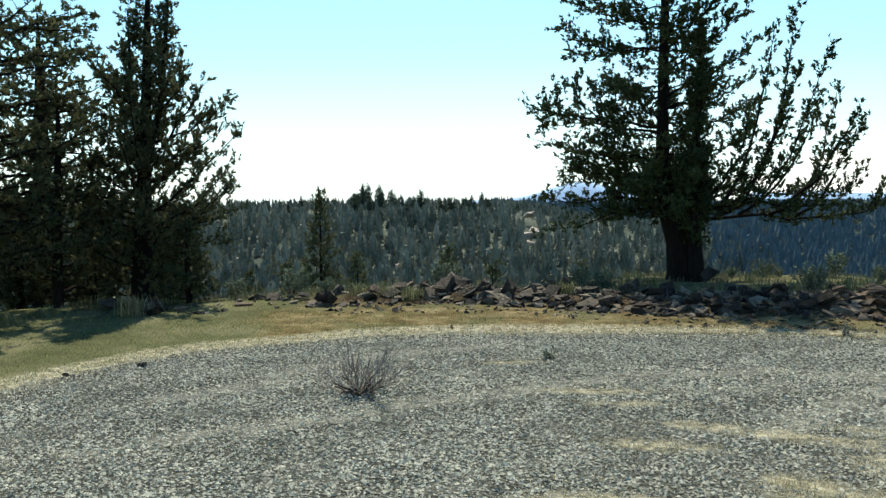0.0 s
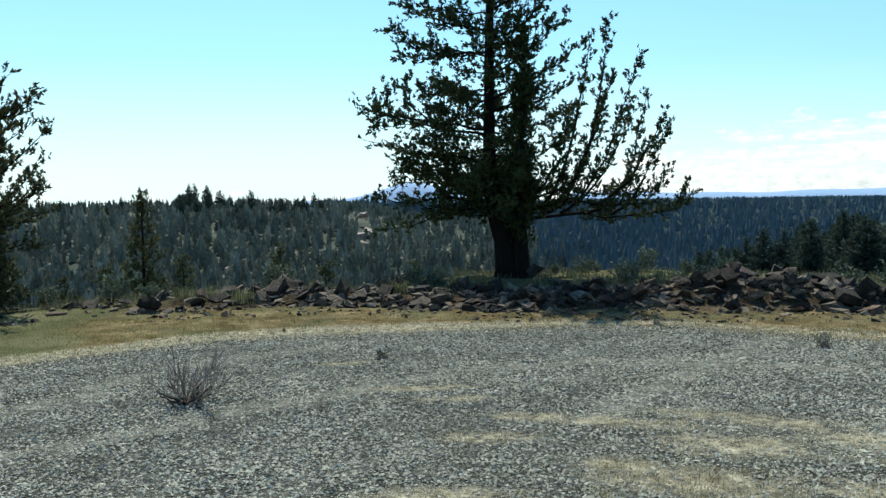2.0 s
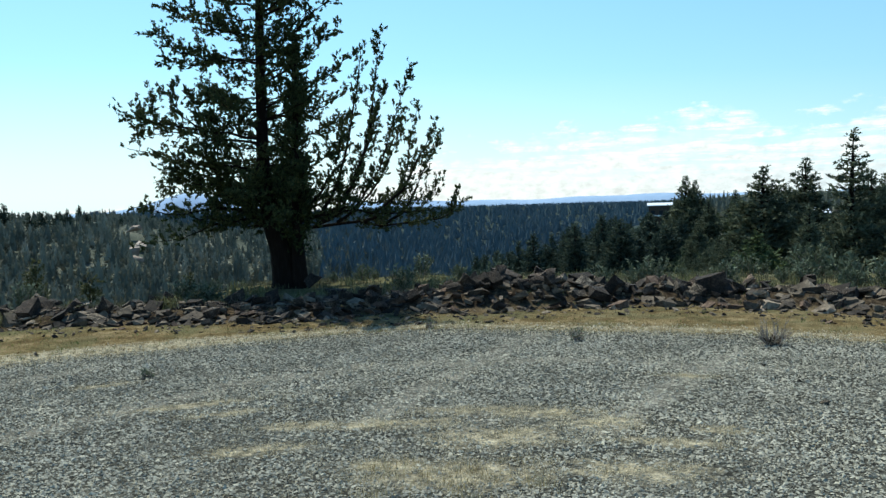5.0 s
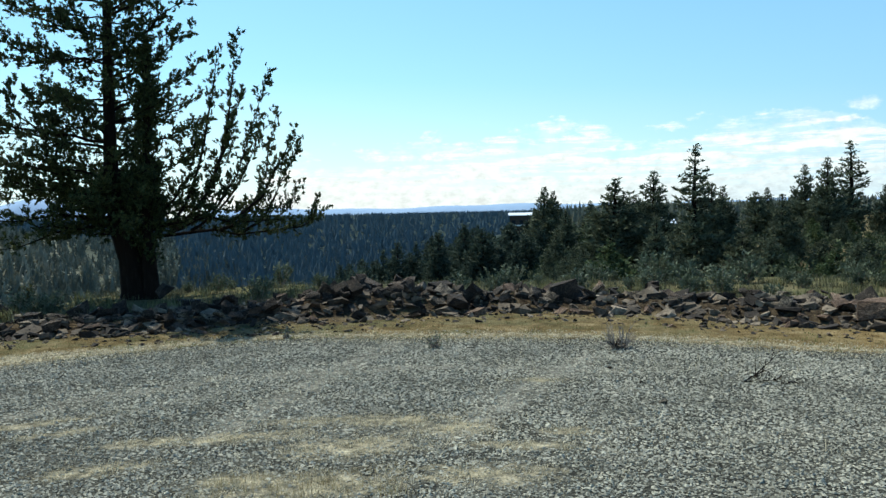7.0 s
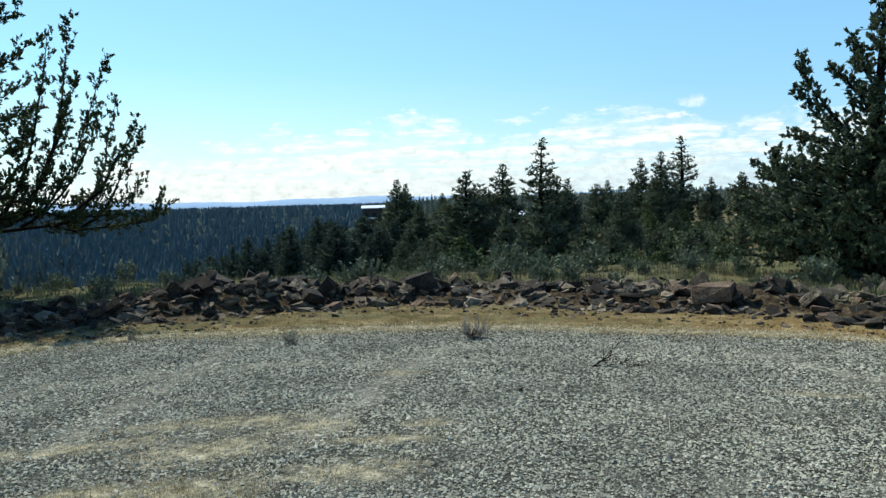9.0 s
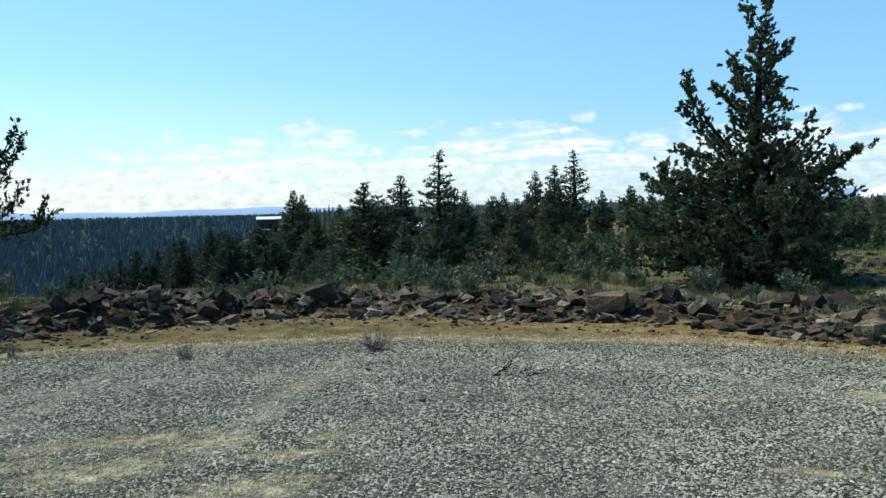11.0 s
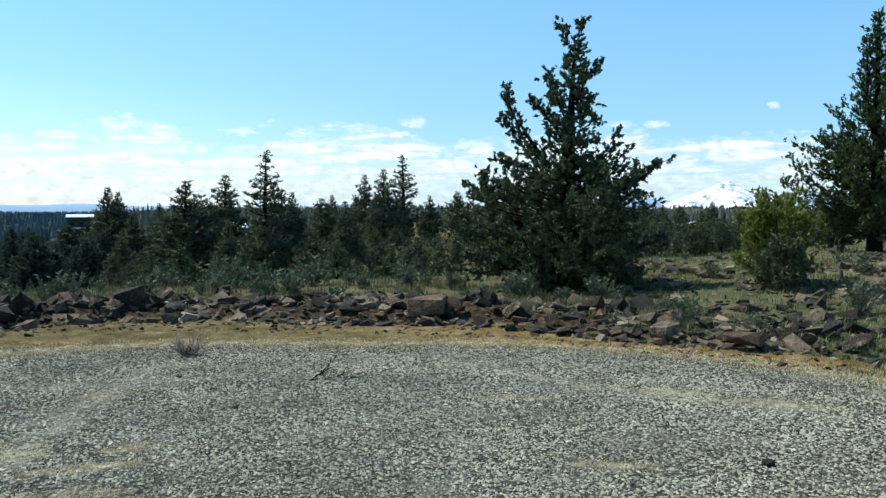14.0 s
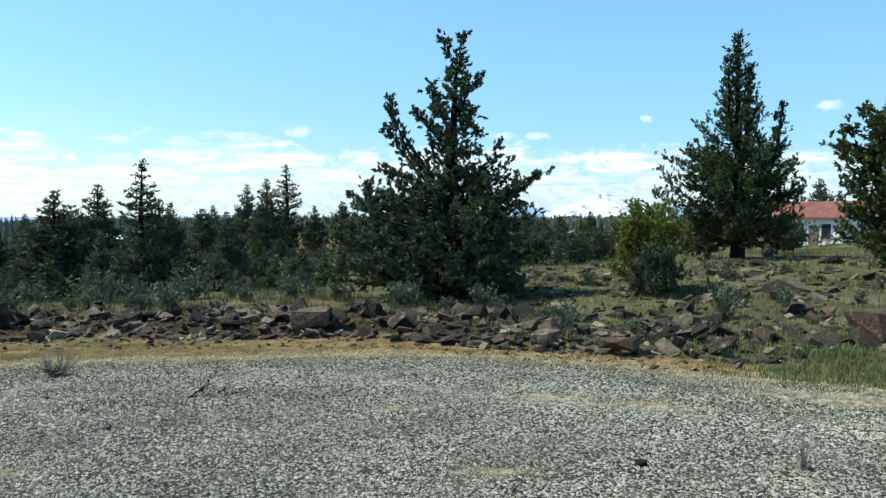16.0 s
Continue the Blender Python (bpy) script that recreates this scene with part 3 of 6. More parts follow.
def build_ground():
    az = np.concatenate([np.arange(-180, -42, 6.0), np.arange(-42, 116, 0.5), np.arange(116, 180, 6.0)])
    r = np.concatenate([np.arange(0.5, 4, 0.5), np.arange(4, 20, 0.1), np.geomspace(20, 5000, 110)])
    a, d = np.meshgrid(np.radians(az), r)
    x, y = d * np.sin(a), d * np.cos(a)
    x, y = np.append(x.ravel(), 0), np.append(y.ravel(), 0)
    z = ground_z(x, y)
    n, k = len(az), len(r)
    i, j = np.meshgrid(np.arange(k - 1), np.arange(n), indexing="ij")
    jj = (j + 1) % n
    quads = np.stack([i * n + j, (i + 1) * n + j, (i + 1) * n + jj, i * n + jj], -1).reshape(-1, 4)
    me = raw_mesh("ground", np.stack([x, y, z], 1), quads)
    hub = bmesh.new()
    hub.from_mesh(me)
    hub.verts.ensure_lookup_table()
    for t in range(n):
        hub.faces.new([hub.verts[n * k], hub.verts[t], hub.verts[(t + 1) % n]])
    bmesh.ops.recalc_face_normals(hub, faces=hub.faces)
    hub.to_mesh(me)
    hub.free()
    rr, aa = np.hypot(x, y), np.degrees(np.arctan2(x, y))
    edge, rock = np.interp(aa, EDGE_AZ, EDGE_R), np.interp(aa, ROCK_AZ, ROCK_R)
    weights = {
        "gravel": 1 - smooth((rr - edge + 0.55) / 1.0),
        "verge": (1 - smooth((rr - rock + 0.35) / 0.7)) * (1 - 0.75 * smooth((-6 - aa) / 10)) * (1 - 0.8 * smooth((aa - 91) / 5)),
        "green": np.clip(0.1 * smooth((rr - 20) / 20) + 0.6 * smooth((aa - 90) / 5) * (1 - smooth((rr - 11.5) / 2)) + np.where(aa > 70, 0.55 + 0.3 * smooth((aa - 76) / 14), 0.35 + 0.25 * smooth((rr - rock - 1.0) / 1.5) * (1 - smooth((rr - 20) / 12))) + smooth((-6 - aa) / 10) * 0.7, 0, 1) * np.ones_like(rr),
        "debris": smooth((rr - rock) / 0.3) * (1 - smooth((rr - rock - 1.5) / 0.8)) * smooth((aa + 14) / 10) * (1 - 0.5 * smooth((aa - 74) / 10)),
        "far": smooth((rr - 24) / 30) * (1 - 0.75 * smooth((aa - 36) / 18) * (1 - smooth((rr - 190) / 80))),
        "hazy_litter": smooth((aa - 8) / 14) * (1 - smooth((aa - 38) / 14)) * np.ones_like(rr),
        "rust": smooth((aa - 40) / 40) * np.ones_like(rr),
        "ring": rr,
        "turn": aa / 3,
        "straw": np.maximum(straw_weight(x, y), (0.85 + 0.5 * smooth((22 - aa) / 14)) * np.exp(-((rr - edge - 0.16) / (0.18 + 0.12 * smooth((22 - aa) / 14))) ** 2)),
        # dusty tracks; also pales unseen ground where no stones cover the dark gaps
        "dust": np.maximum(dust_weight(x, y) * 0.8, 0.62 * np.maximum(1 - smooth((rr - 3.6) / 0.7), np.where((aa < -36) | (aa > 108), 1.0, 0.0)) * (1 - smooth((rr - edge + 0.55) / 1.0))),
    }
    for name, w in weights.items():
        me.attributes.new(name, "FLOAT", "POINT").data.foreach_set("value", np.asarray(w, np.float32))
    ob = put("ground", me, GROUND, smooth=True)
    tagged(ob, "grey gravel pad with rusty grass verge, dropping into a wooded canyon", "ground", kind="structure")


build_ground()


def turned(az, r, z=None, spin=0.0, size=1.0, sink=0.0):
    """The pose of a thing on the ground at a bearing and distance, its own y pointing away from the pad's middle."""
    p = at(az, r)
    p.z = (gz(p.x, p.y) if z is None else z) - sink
    return pose(p.x, p.y, p.z, 0, 0, -az + spin) @ Matrix.Scale(size, 4)


# ---- trees ----
def spline(points, n=10, wob=0.0, rng=None):
    """A smooth line through a few points, with a little crookedness."""
    p = np.asarray(points, float)
    if len(p) == 2:
        p = np.array([p[0], (p[0] + p[1]) / 2 - (0, 0, 0.06 * np.linalg.norm(p[1] - p[0])), p[1]])
    q = np.vstack([2 * p[0] - p[1], p, 2 * p[-1] - p[-2]])
    s = np.linspace(0, len(p) - 1, n)
    i = np.minimum(s.astype(int), len(p) - 2)
    u = (s - i)[:, None]
    a, b, c, d = q[i], q[i + 1], q[i + 2], q[i + 3]
    line = 0.5 * (2 * b + (c - a) * u + (2 * a - 5 * b + 4 * c - d) * u ** 2 + (3 * b - a - 3 * c + d) * u ** 3)
    if rng is not None and wob:
        line[1:-1] += rng.normal(0, wob, (n - 2, 3))
    return line


def bend(a, b, lift, n=8, wob=0.0, rng=None):
    """A limb's line from a to b that leaves level and turns up (lift over 0) or hangs (under 0) at the end."""
    a, b = np.asarray(a, float), np.asarray(b, float)
    u = np.linspace(0, 1, n)[:, None]
    c = (a + b) / 2 + np.array([0, 0, -lift * np.linalg.norm(b - a)])
    p = (1 - u) ** 2 * a + 2 * u * (1 - u) * c + u * u * b
    if rng is not None and wob:
        p[1:-1] += rng.normal(0, wob, (n - 2, 3))
    return p


def along(line, u):
    """Places and directions at the fractions u of a line."""
    s = u * (len(line) - 1)
    i = np.clip(s.astype(int), 0, len(line) - 2)
    f = (s - i)[:, None]
    d = line[i + 1] - line[i]
    return line[i] * (1 - f) + line[i + 1] * f, d / (np.linalg.norm(d, axis=1, keepdims=True) + 1e-9)


def trunk_at(trunk, h):
    return np.array([np.interp(h, trunk[:, 2], trunk[:, k]) for k in range(4)])


def ring(rng, trunk, n, low, high, left, right, rise=0.35, jitter=0.25, sag=0.1):
    """Limb lines all round a trunk, out to the reaches on its two sides, each a pair of heights and radii."""
    lines = []
    for k in range(n):
        h = low + (high - low) * (k + rng.uniform(0, 1)) / n
        a = k * 2.39996 + rng.uniform(-0.5, 0.5)
        side = 0.5 + 0.5 * math.cos(a)
        r = (np.interp(h, *left) * (1 - side) + np.interp(h, *right) * side) * rng.uniform(1 - jitter * 1.5, 1 + jitter * 0.6)
        foot = trunk_at(trunk, max(0.05, h - 0.25 * rise * r))[:3]
        end = foot * (1, 1, 0) + (r * math.cos(a), r * math.sin(a), h + r * rise * rng.uniform(0.4, 1.1))
        lines.append(bend(foot, end, sag * rng.uniform(0.2, 1.5) + 0.2 * rise, 9, 0.02 * r, rng))
    return lines


def branchlets(rng, line, per_m, reach, start, up, step, puff, fan=1.0):
    """Side branchlets of a limb, and the places and ways of the leaf tufts along them."""
    length = np.linalg.norm(np.diff(line, axis=0), axis=1).sum()
    n = max(3, int(length * per_m * (1 - start)))
    u = start + (1 - start) * np.sort(rng.uniform(0, 1, n)) ** 0.9
    p, d = along(line, u)
    twigs, tp, td = [], [], []
    for k in range(n):
        way = rng.normal(0, 1, 3) * (1, 1, 0.55)
        way -= d[k] * (way @ d[k]) * 0.8
        way = way / (np.linalg.norm(way) + 1e-9) * fan + d[k] * 0.65 + (0, 0, up)
        way /= np.linalg.norm(way)
        ln = reach * rng.uniform(0.35, 1.15) * (1.1 - 0.6 * u[k])
        tw = bend(p[k], p[k] + way * ln, 0.05 + 0.12 * up, 5, ln * 0.04, rng)
        twigs.append(tw)
        m = max(2, int(ln / step))
        q, e = along(tw, rng.uniform(0.25, 1.0, m))
        tp.append(q + rng.normal(0, puff, (m, 3)))
        td.append(e + rng.normal(0, 0.35, (m, 3)) + (0, 0, up * 0.5))
    q, e = along(line, rng.uniform(max(start, 0.3), 1.0, max(4, int(length * 0.7 / step))))
    tp.append(q + rng.normal(0, puff, q.shape))
    td.append(e + (0, 0, up))
    return twigs, np.concatenate(tp), np.concatenate(td)


def crowned(rng, name, m, trunks, limbs, label, category, leaf, per_m=9, reach=0.42, start=0.15, up=0.3, step=0.06, puff=0.04, size=0.07, count=9, spread=0.8, slim=0.27, thick=0.035, group="", bark=BARK, as_parts=True, sides=9):
    """A tree: trunks, limbs and leafy branchlets. limbs: lines, or pairs of a line and the reach of its branchlets."""
    tree = holder(name, m, label, category, group)
    for t in trunks:
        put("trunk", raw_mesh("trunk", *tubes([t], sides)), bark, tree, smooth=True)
    fine, tp, td, stout = [], [], [], []
    for item in limbs:
        line, far = item if isinstance(item, tuple) else (item, reach)
        length = np.linalg.norm(np.diff(line, axis=0), axis=1).sum()
        stout.append(np.c_[line, np.linspace(thick * (0.2 + 0.32 * length), 0.004, len(line)) * rng.uniform(0.75, 1.1)])
        tw, p, d = branchlets(rng, line, per_m, far, start, up, step, puff)
        fine += [np.c_[t[::4], (0.006, 0.002)] for t in tw]
        tp.append(p)
        td.append(d)
    if as_parts:
        for line in stout:
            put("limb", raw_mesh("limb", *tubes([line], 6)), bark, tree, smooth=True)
    else:
        fine = [x[::4] for x in stout] + fine[::6]
    tagged(put("branchwork", raw_mesh("branchwork", *tubes(fine, 3)), bark, tree, smooth=True), kind="stuff")
    p, d = np.concatenate(tp), np.concatenate(td)
    d /= np.linalg.norm(d, axis=1, keepdims=True) + 1e-9
    v, f = leaflets(rng, p, d, size * rng.uniform(0.6, 1.35, len(p)), count, spread, slim)
    tagged(put("crown", raw_mesh("crown", v, f), leaf, tree), kind="stuff")
    return tree


def with_depth(rng, rows, deep=0.35):
    """Limb lines from outlines of x and height, set at chance depths."""
    out = []
    for row in rows:
        y = rng.normal(0, deep)
        u = np.linspace(0, 1, len(row))
        out.append(spline([(x, y * k, z) for (x, z), k in zip(row, u)], 10, 0.018, rng))
    return out


def main_juniper():
    """The old juniper on the rim: a stout leaning trunk, wide lower limbs, a slim leafy second stem in front."""
    rng = np.random.default_rng(11)
    t1 = np.array([(0.0, 0, -0.2, 0.40), (-0.02, 0, 0.15, 0.29), (-0.1, 0, 0.7, 0.23), (-0.27, 0, 1.2, 0.18), (-0.38, 0, 2.0, 0.13), (-0.38, 0.02, 3.0, 0.10), (-0.36, 0, 4.2, 0.085), (-0.33, 0, 5.4, 0.065), (-0.3, 0, 6.8, 0.035), (-0.3, 0, 7.9, 0.01)])
    t2 = np.array([(0.2, -0.2, -0.2, 0.18), (0.18, -0.24, 0.5, 0.13), (0.17, -0.3, 1.2, 0.09), (0.2, -0.32, 2.6, 0.055), (0.24, -0.32, 3.6, 0.03), (0.25, -0.3, 4.35, 0.008)])
    low = [[(-0.25, 1.05), (-0.72, 1.27), (-1.24, 1.18), (-1.76, 1.0), (-2.5, 0.9)], [(-0.3, 1.2), (-1.0, 1.45), (-1.8, 1.4), (-2.45, 1.5)], [(-0.3, 1.3), (-1.1, 1.7), (-2.2, 1.75)],
           [(0.1, 1.05), (0.83, 1.08), (1.36, 1.12), (1.98, 1.04), (2.5, 1.08), (3.02, 1.22), (3.5, 1.5)], [(0.1, 1.15), (0.9, 1.35), (1.8, 1.3), (2.6, 1.32)], [(0.0, 1.3), (0.8, 1.55), (1.7, 1.5), (2.3, 1.45)]]
    left = [[(-0.38, 2.0), (-1.0, 2.1), (-1.74, 1.95), (-2.3, 1.95)], [(-0.4, 2.1), (-1.0, 2.2), (-1.52, 2.25), (-2.7, 2.55)], [(-0.38, 2.6), (-1.2, 2.7), (-1.8, 2.85), (-2.5, 2.75)], [(-0.4, 2.7), (-1.2, 2.8), (-2.1, 2.95), (-2.75, 3.1)],
            [(-0.38, 3.2), (-1.0, 3.3), (-1.5, 3.4), (-1.6, 3.5)], [(-0.38, 3.4), (-0.9, 3.45), (-1.4, 3.65)], [(-0.37, 4.0), (-1.27, 4.1), (-1.7, 4.2), (-2.15, 4.55)], [(-0.37, 4.1), (-1.1, 4.05), (-2.0, 4.15)], [(-0.36, 4.5), (-1.2, 4.7), (-2.05, 5.1)], [(-0.36, 5.0), (-1.2, 5.2), (-1.9, 5.7)], [(-0.34, 5.6), (-1.6, 6.3)],
            [(-1.8, 2.9), (-2.2, 3.1), (-2.26, 3.5)], [(-1.5, 2.9), (-1.85, 3.2), (-1.95, 3.62)], [(-2.1, 2.95), (-2.45, 3.0), (-2.53, 3.3)], [(-1.2, 2.2), (-1.25, 2.8), (-1.3, 3.2)]]
    right = [[(-0.36, 4.0), (0.0, 4.3), (0.4, 4.65), (0.95, 5.1)], [(-0.36, 3.6), (0.3, 4.1), (1.05, 4.7)], [(-0.36, 3.2), (0.5, 3.6), (1.24, 4.1)], [(-0.38, 3.0), (0.5, 3.2), (1.2, 3.65)], [(-0.38, 2.5), (0.5, 2.8), (1.28, 3.15)], [(-0.34, 4.8), (0.4, 5.3), (0.9, 5.9)], [(-0.33, 5.4), (0.6, 6.4)], [(-0.38, 2.2), (0.6, 2.3), (1.1, 2.7)]]
    shoots = [[(0.5, 1.12), (1.0, 1.41), (1.37, 2.23), (1.64, 3.36), (1.76, 4.6)], [(0.6, 1.3), (1.0, 2.0), (1.25, 3.2), (1.45, 4.35)], [(0.9, 1.15), (1.36, 1.51), (1.89, 2.63), (2.32, 3.98)], [(1.4, 1.15), (1.88, 1.39), (2.3, 2.21), (2.54, 3.4)], [(1.8, 1.1), (2.24, 1.44), (2.62, 2.21), (2.9, 2.75)], [(2.7, 1.15), (3.02, 1.27), (3.1, 1.7)],
              [(0.8, 1.3), (1.3, 2.0), (1.6, 2.8), (1.85, 3.6)], [(1.2, 1.3), (1.7, 1.9), (2.05, 2.6), (2.2, 3.2)], [(1.6, 1.3), (2.1, 1.7), (2.4, 2.3), (2.7, 2.9)], [(2.2, 1.2), (2.6, 1.5), (2.8, 2.0)], [(0.4, 1.4), (0.9, 2.2), (1.05, 3.0)]]
    limbs = [(x, 0.42) for x in with_depth(rng, low, 0.5)] + [(x, 0.5) for x in with_depth(rng, left, 0.45)] + [(x, 0.44) for x in with_depth(rng, right, 0.45)] + [(x, 0.33) for x in with_depth(rng, shoots, 0.25)]
    limbs += [(x, 0.5) for x in ring(rng, t1, 70, 1.5, 7.6, ([1.4, 2, 3, 3.6, 4.4, 5.4, 7.6], [1.6, 1.7, 1.6, 1.1, 1.5, 1.3, 0.2]), ([1.4, 2, 3, 4.4, 5.4, 7.6], [1.1, 1.0, 1.2, 1.2, 1.1, 0.2]), 0.22, 0.3)]
    limbs += [(x, 0.42) for x in ring(rng, t1, 34, 1.15, 2.2, ([1, 2], [1.5, 1.6]), ([1, 2], [1.5, 1.4]), 0.08, 0.4)]
    limbs += [(x, 0.19) for x in ring(rng, t2, 110, 0.6, 4.25, ([0.6, 1.2, 3, 4.3], [0.20, 0.27, 0.2, 0.05]), ([0.6, 1.2, 3, 4.3], [0.22, 0.3, 0.2, 0.05]), 1.3, 0.3)]
    crowned(rng, "juniper_tree", turned(16.1, 15.4), [t1, t2], limbs, "old dark juniper with stout trunk and wide limbs on the rim", "tree", JUNIPER, per_m=17, start=0.22, up=0.42, step=0.045, puff=0.035, size=0.062, count=10, thick=0.036, slim=0.34)


def left_junipers():
    rng = np.random.default_rng(5)
    t1 = np.array([(0.2, 0, -0.15, 0.19), (0.25, 0, 1.2, 0.14), (0.33, 0, 2.6, 0.09), (0.42, 0, 4.4, 0.05), (0.48, 0, 5.7, 0.01)])
    t2 = np.array([(0.3, 0.1, 2.0, 0.06), (0.6, 0.1, 3.2, 0.045), (0.72, 0.1, 4.6, 0.03), (0.75, 0.1, 5.3, 0.008)])
    t3 = np.array([(0.25, -0.1, 2.0, 0.05), (0.14, -0.1, 3.4, 0.035), (0.14, -0.1, 4.5, 0.008)])
    right = ([0.1, 0.4, 0.9, 1.4, 1.9, 2.6, 3.1, 3.4, 3.8, 4.4, 5.6], [0.7, 1.0, 1.3, 1.4, 1.2, 1.25, 0.95, 0.75, 0.5, 0.3, 0.05])
    limbs = ring(rng, t1, 84, 0.2, 5.5, right, right, 0.62, 0.3) + [(x, 0.16) for x in ring(rng, t2, 22, 2.6, 5.1, ([2, 5.2], [0.3, 0.06]), ([2, 5.2], [0.4, 0.06]), 1.2)] + [(x, 0.16) for x in ring(rng, t3, 18, 2.4, 4.4, ([2, 4.4], [0.4, 0.05]), ([2, 4.4], [0.3, 0.05]), 1.2)]
    limbs += [(x, 0.24) for x in with_depth(rng, [[(0.3, 1.3), (1.0, 1.9), (1.75, 2.75)], [(0.3, 1.7), (1.0, 2.4), (1.6, 3.2)], [(0.35, 2.2), (0.9, 2.9), (1.25, 3.45)], [(0.3, 1.1), (1.0, 1.5), (1.65, 2.25)], [(0.4, 2.7), (0.8, 3.3), (1.0, 3.75)], [(0.3, 0.9), (1.0, 1.2), (1.75, 1.45)], [(0.3, 0.8), (1.0, 0.9), (1.7, 0.95)]], 0.3)]
    crowned(rng, "juniper_tree", turned(-20.6, 14.0), [t1, t2, t3], limbs, "tall juniper with a pointed crown reaching low at the grass edge", "tree", JUNIPER_SHADE, per_m=13, reach=0.42, up=0.55, step=0.05, size=0.07, count=9, slim=0.32)
    t = np.array([(0, 0, -0.15, 0.3), (0.05, 0, 1.2, 0.23), (0.1, 0, 2.6, 0.17), (0.05, 0, 4.2, 0.1), (0, 0, 6.8, 0.012)])
    s = np.array([(2.0, 0.3, -0.15, 0.09), (2.02, 0.3, 1.2, 0.07), (2.1, 0.3, 2.6, 0.04), (2.1, 0.3, 3.4, 0.01)])
    wide = ([0.3, 1, 2, 4, 5.2, 6.8], [1.6, 2.4, 2.7, 2.6, 1.6, 0.2])
    limbs = ring(rng, t, 84, 0.4, 6.5, wide, wide, 0.2, 0.3) + ring(rng, s, 30, 0.3, 3.3, ([0, 3.4], [1.0, 0.2]), ([0, 3.4], [1.0, 0.2]), 0.3)
    limbs += [(x, 0.42) for x in with_depth(rng, [[(0.1, 1.0), (1.3, 1.25), (1.95, 1.75), (2.7, 1.65), (3.3, 1.5)], [(0.1, 2.5), (1.3, 2.95), (2.1, 3.05), (2.9, 2.9)], [(0.1, 2.0), (1.5, 2.3), (2.9, 2.3)], [(0.1, 3.0), (1.4, 3.6), (2.8, 3.8)], [(0.1, 3.4), (1.4, 4.0), (2.6, 4.2)], [(0.1, 3.8), (1.3, 4.5), (2.2, 4.7)], [(0.1, 1.6), (1.5, 1.6), (2.9, 2.0)], [(0.1, 0.9), (1.5, 0.9), (2.8, 1.1)]], 0.5)]
    crowned(rng, "juniper_tree", turned(-33.0, 13.4), [t, s], limbs, "broad dark juniper with long level limbs beside the gravel", "tree", JUNIPER_SHADE, per_m=8, reach=0.5, up=0.25, step=0.06, size=0.075, count=9, thick=0.05, slim=0.32)
    t = np.array([(0, 0, -0.15, 0.24), (0.05, 0, 2.0, 0.17), (0.1, 0, 4.2, 0.1), (0.1, 0, 5.6, 0.012)])
    wide = ([0.5, 1, 2, 4, 5.6], [1.7, 2.2, 2.3, 1.5, 0.2])
    crowned(rng, "juniper_tree", turned(-25.6, 17.0), [t], ring(rng, t, 84, 0.2, 5.4, wide, wide, 0.3, 0.3), "tall dark juniper behind the other trees of the group", "tree", JUNIPER_SHADE, per_m=5, reach=0.5, step=0.085, size=0.10, count=7, thick=0.04, slim=0.34)
    t = np.array([(0, 0, -0.1, 0.08), (0.03, 0, 1.0, 0.06), (0, 0, 2.1, 0.012)])
    wide = ([0, 0.4, 1.2, 2.1], [0.75, 0.85, 0.6, 0.1])
    for az, r, k in ((-26.8, 15.2, 0.9), (-22.6, 15.0, 0.8), (-16.9, 13.4, 0.62), (-18.6, 15.4, 0.85)):
        crowned(rng, "young_juniper", turned(az, r, size=k, spin=rng.uniform(0, 360)), [t], ring(rng, t, 46, 0.06, 2.0, wide, wide, 0.4), "young juniper growing in the shade of taller trees", "tree", JUNIPER_SHADE, per_m=12, reach=0.38, step=0.065, size=0.085, count=8, as_parts=False, slim=0.34)


def rim_saplings():
    rng = np.random.default_rng(8)
    t = np.array([(0, 0, -0.3, 0.09), (0, 0, 1.9, 0.06), (0.02, 0, 3.8, 0.03), (0.0, 0, 5.35, 0.006)])
    wide = ([0.5, 1.6, 2.6, 3.6, 4.5, 5.3], [1.1, 0.95, 0.66, 0.36, 0.14, 0.02])
    crowned(rng, "young_juniper", turned(-8.35, 24, z=-3.35), [t], ring(rng, t, 72, 0.3, 5.15, wide, wide, 0.75), "slim young juniper standing below the canyon rim", "tree", JUNIPER_SHADE, per_m=13, reach=0.38, up=0.6, step=0.07, size=0.09, count=8)
    t = np.array([(0, 0, -0.2, 0.04), (0.02, 0, 1.2, 0.025), (0.0, 0, 2.4, 0.006)])
    wide = ([0, 0.8, 1.6, 2.4], [0.5, 0.45, 0.25, 0.03])
    for az, r, top in ((0.4, 20, -3.3), (-5.9, 21, -3.6), (-13.0, 19, -4.6), (9.5, 21, -4.4), (3.4, 22, -4.2), (-10.6, 20, -4.0)):
        p = at(az, r)
        tall = 1.6 + r * math.tan(radians(top)) - gz(p.x, p.y)
        crowned(rng, "young_juniper", turned(az, r, size=max(0.4, tall / 2.4)), [t], ring(rng, t, 30, 0.1, 2.3, wide, wide, 0.8), "thin juniper sapling below the canyon rim", "tree", JUNIPER_SHADE, per_m=16, reach=0.26, step=0.08, size=0.09, count=7, as_parts=False)


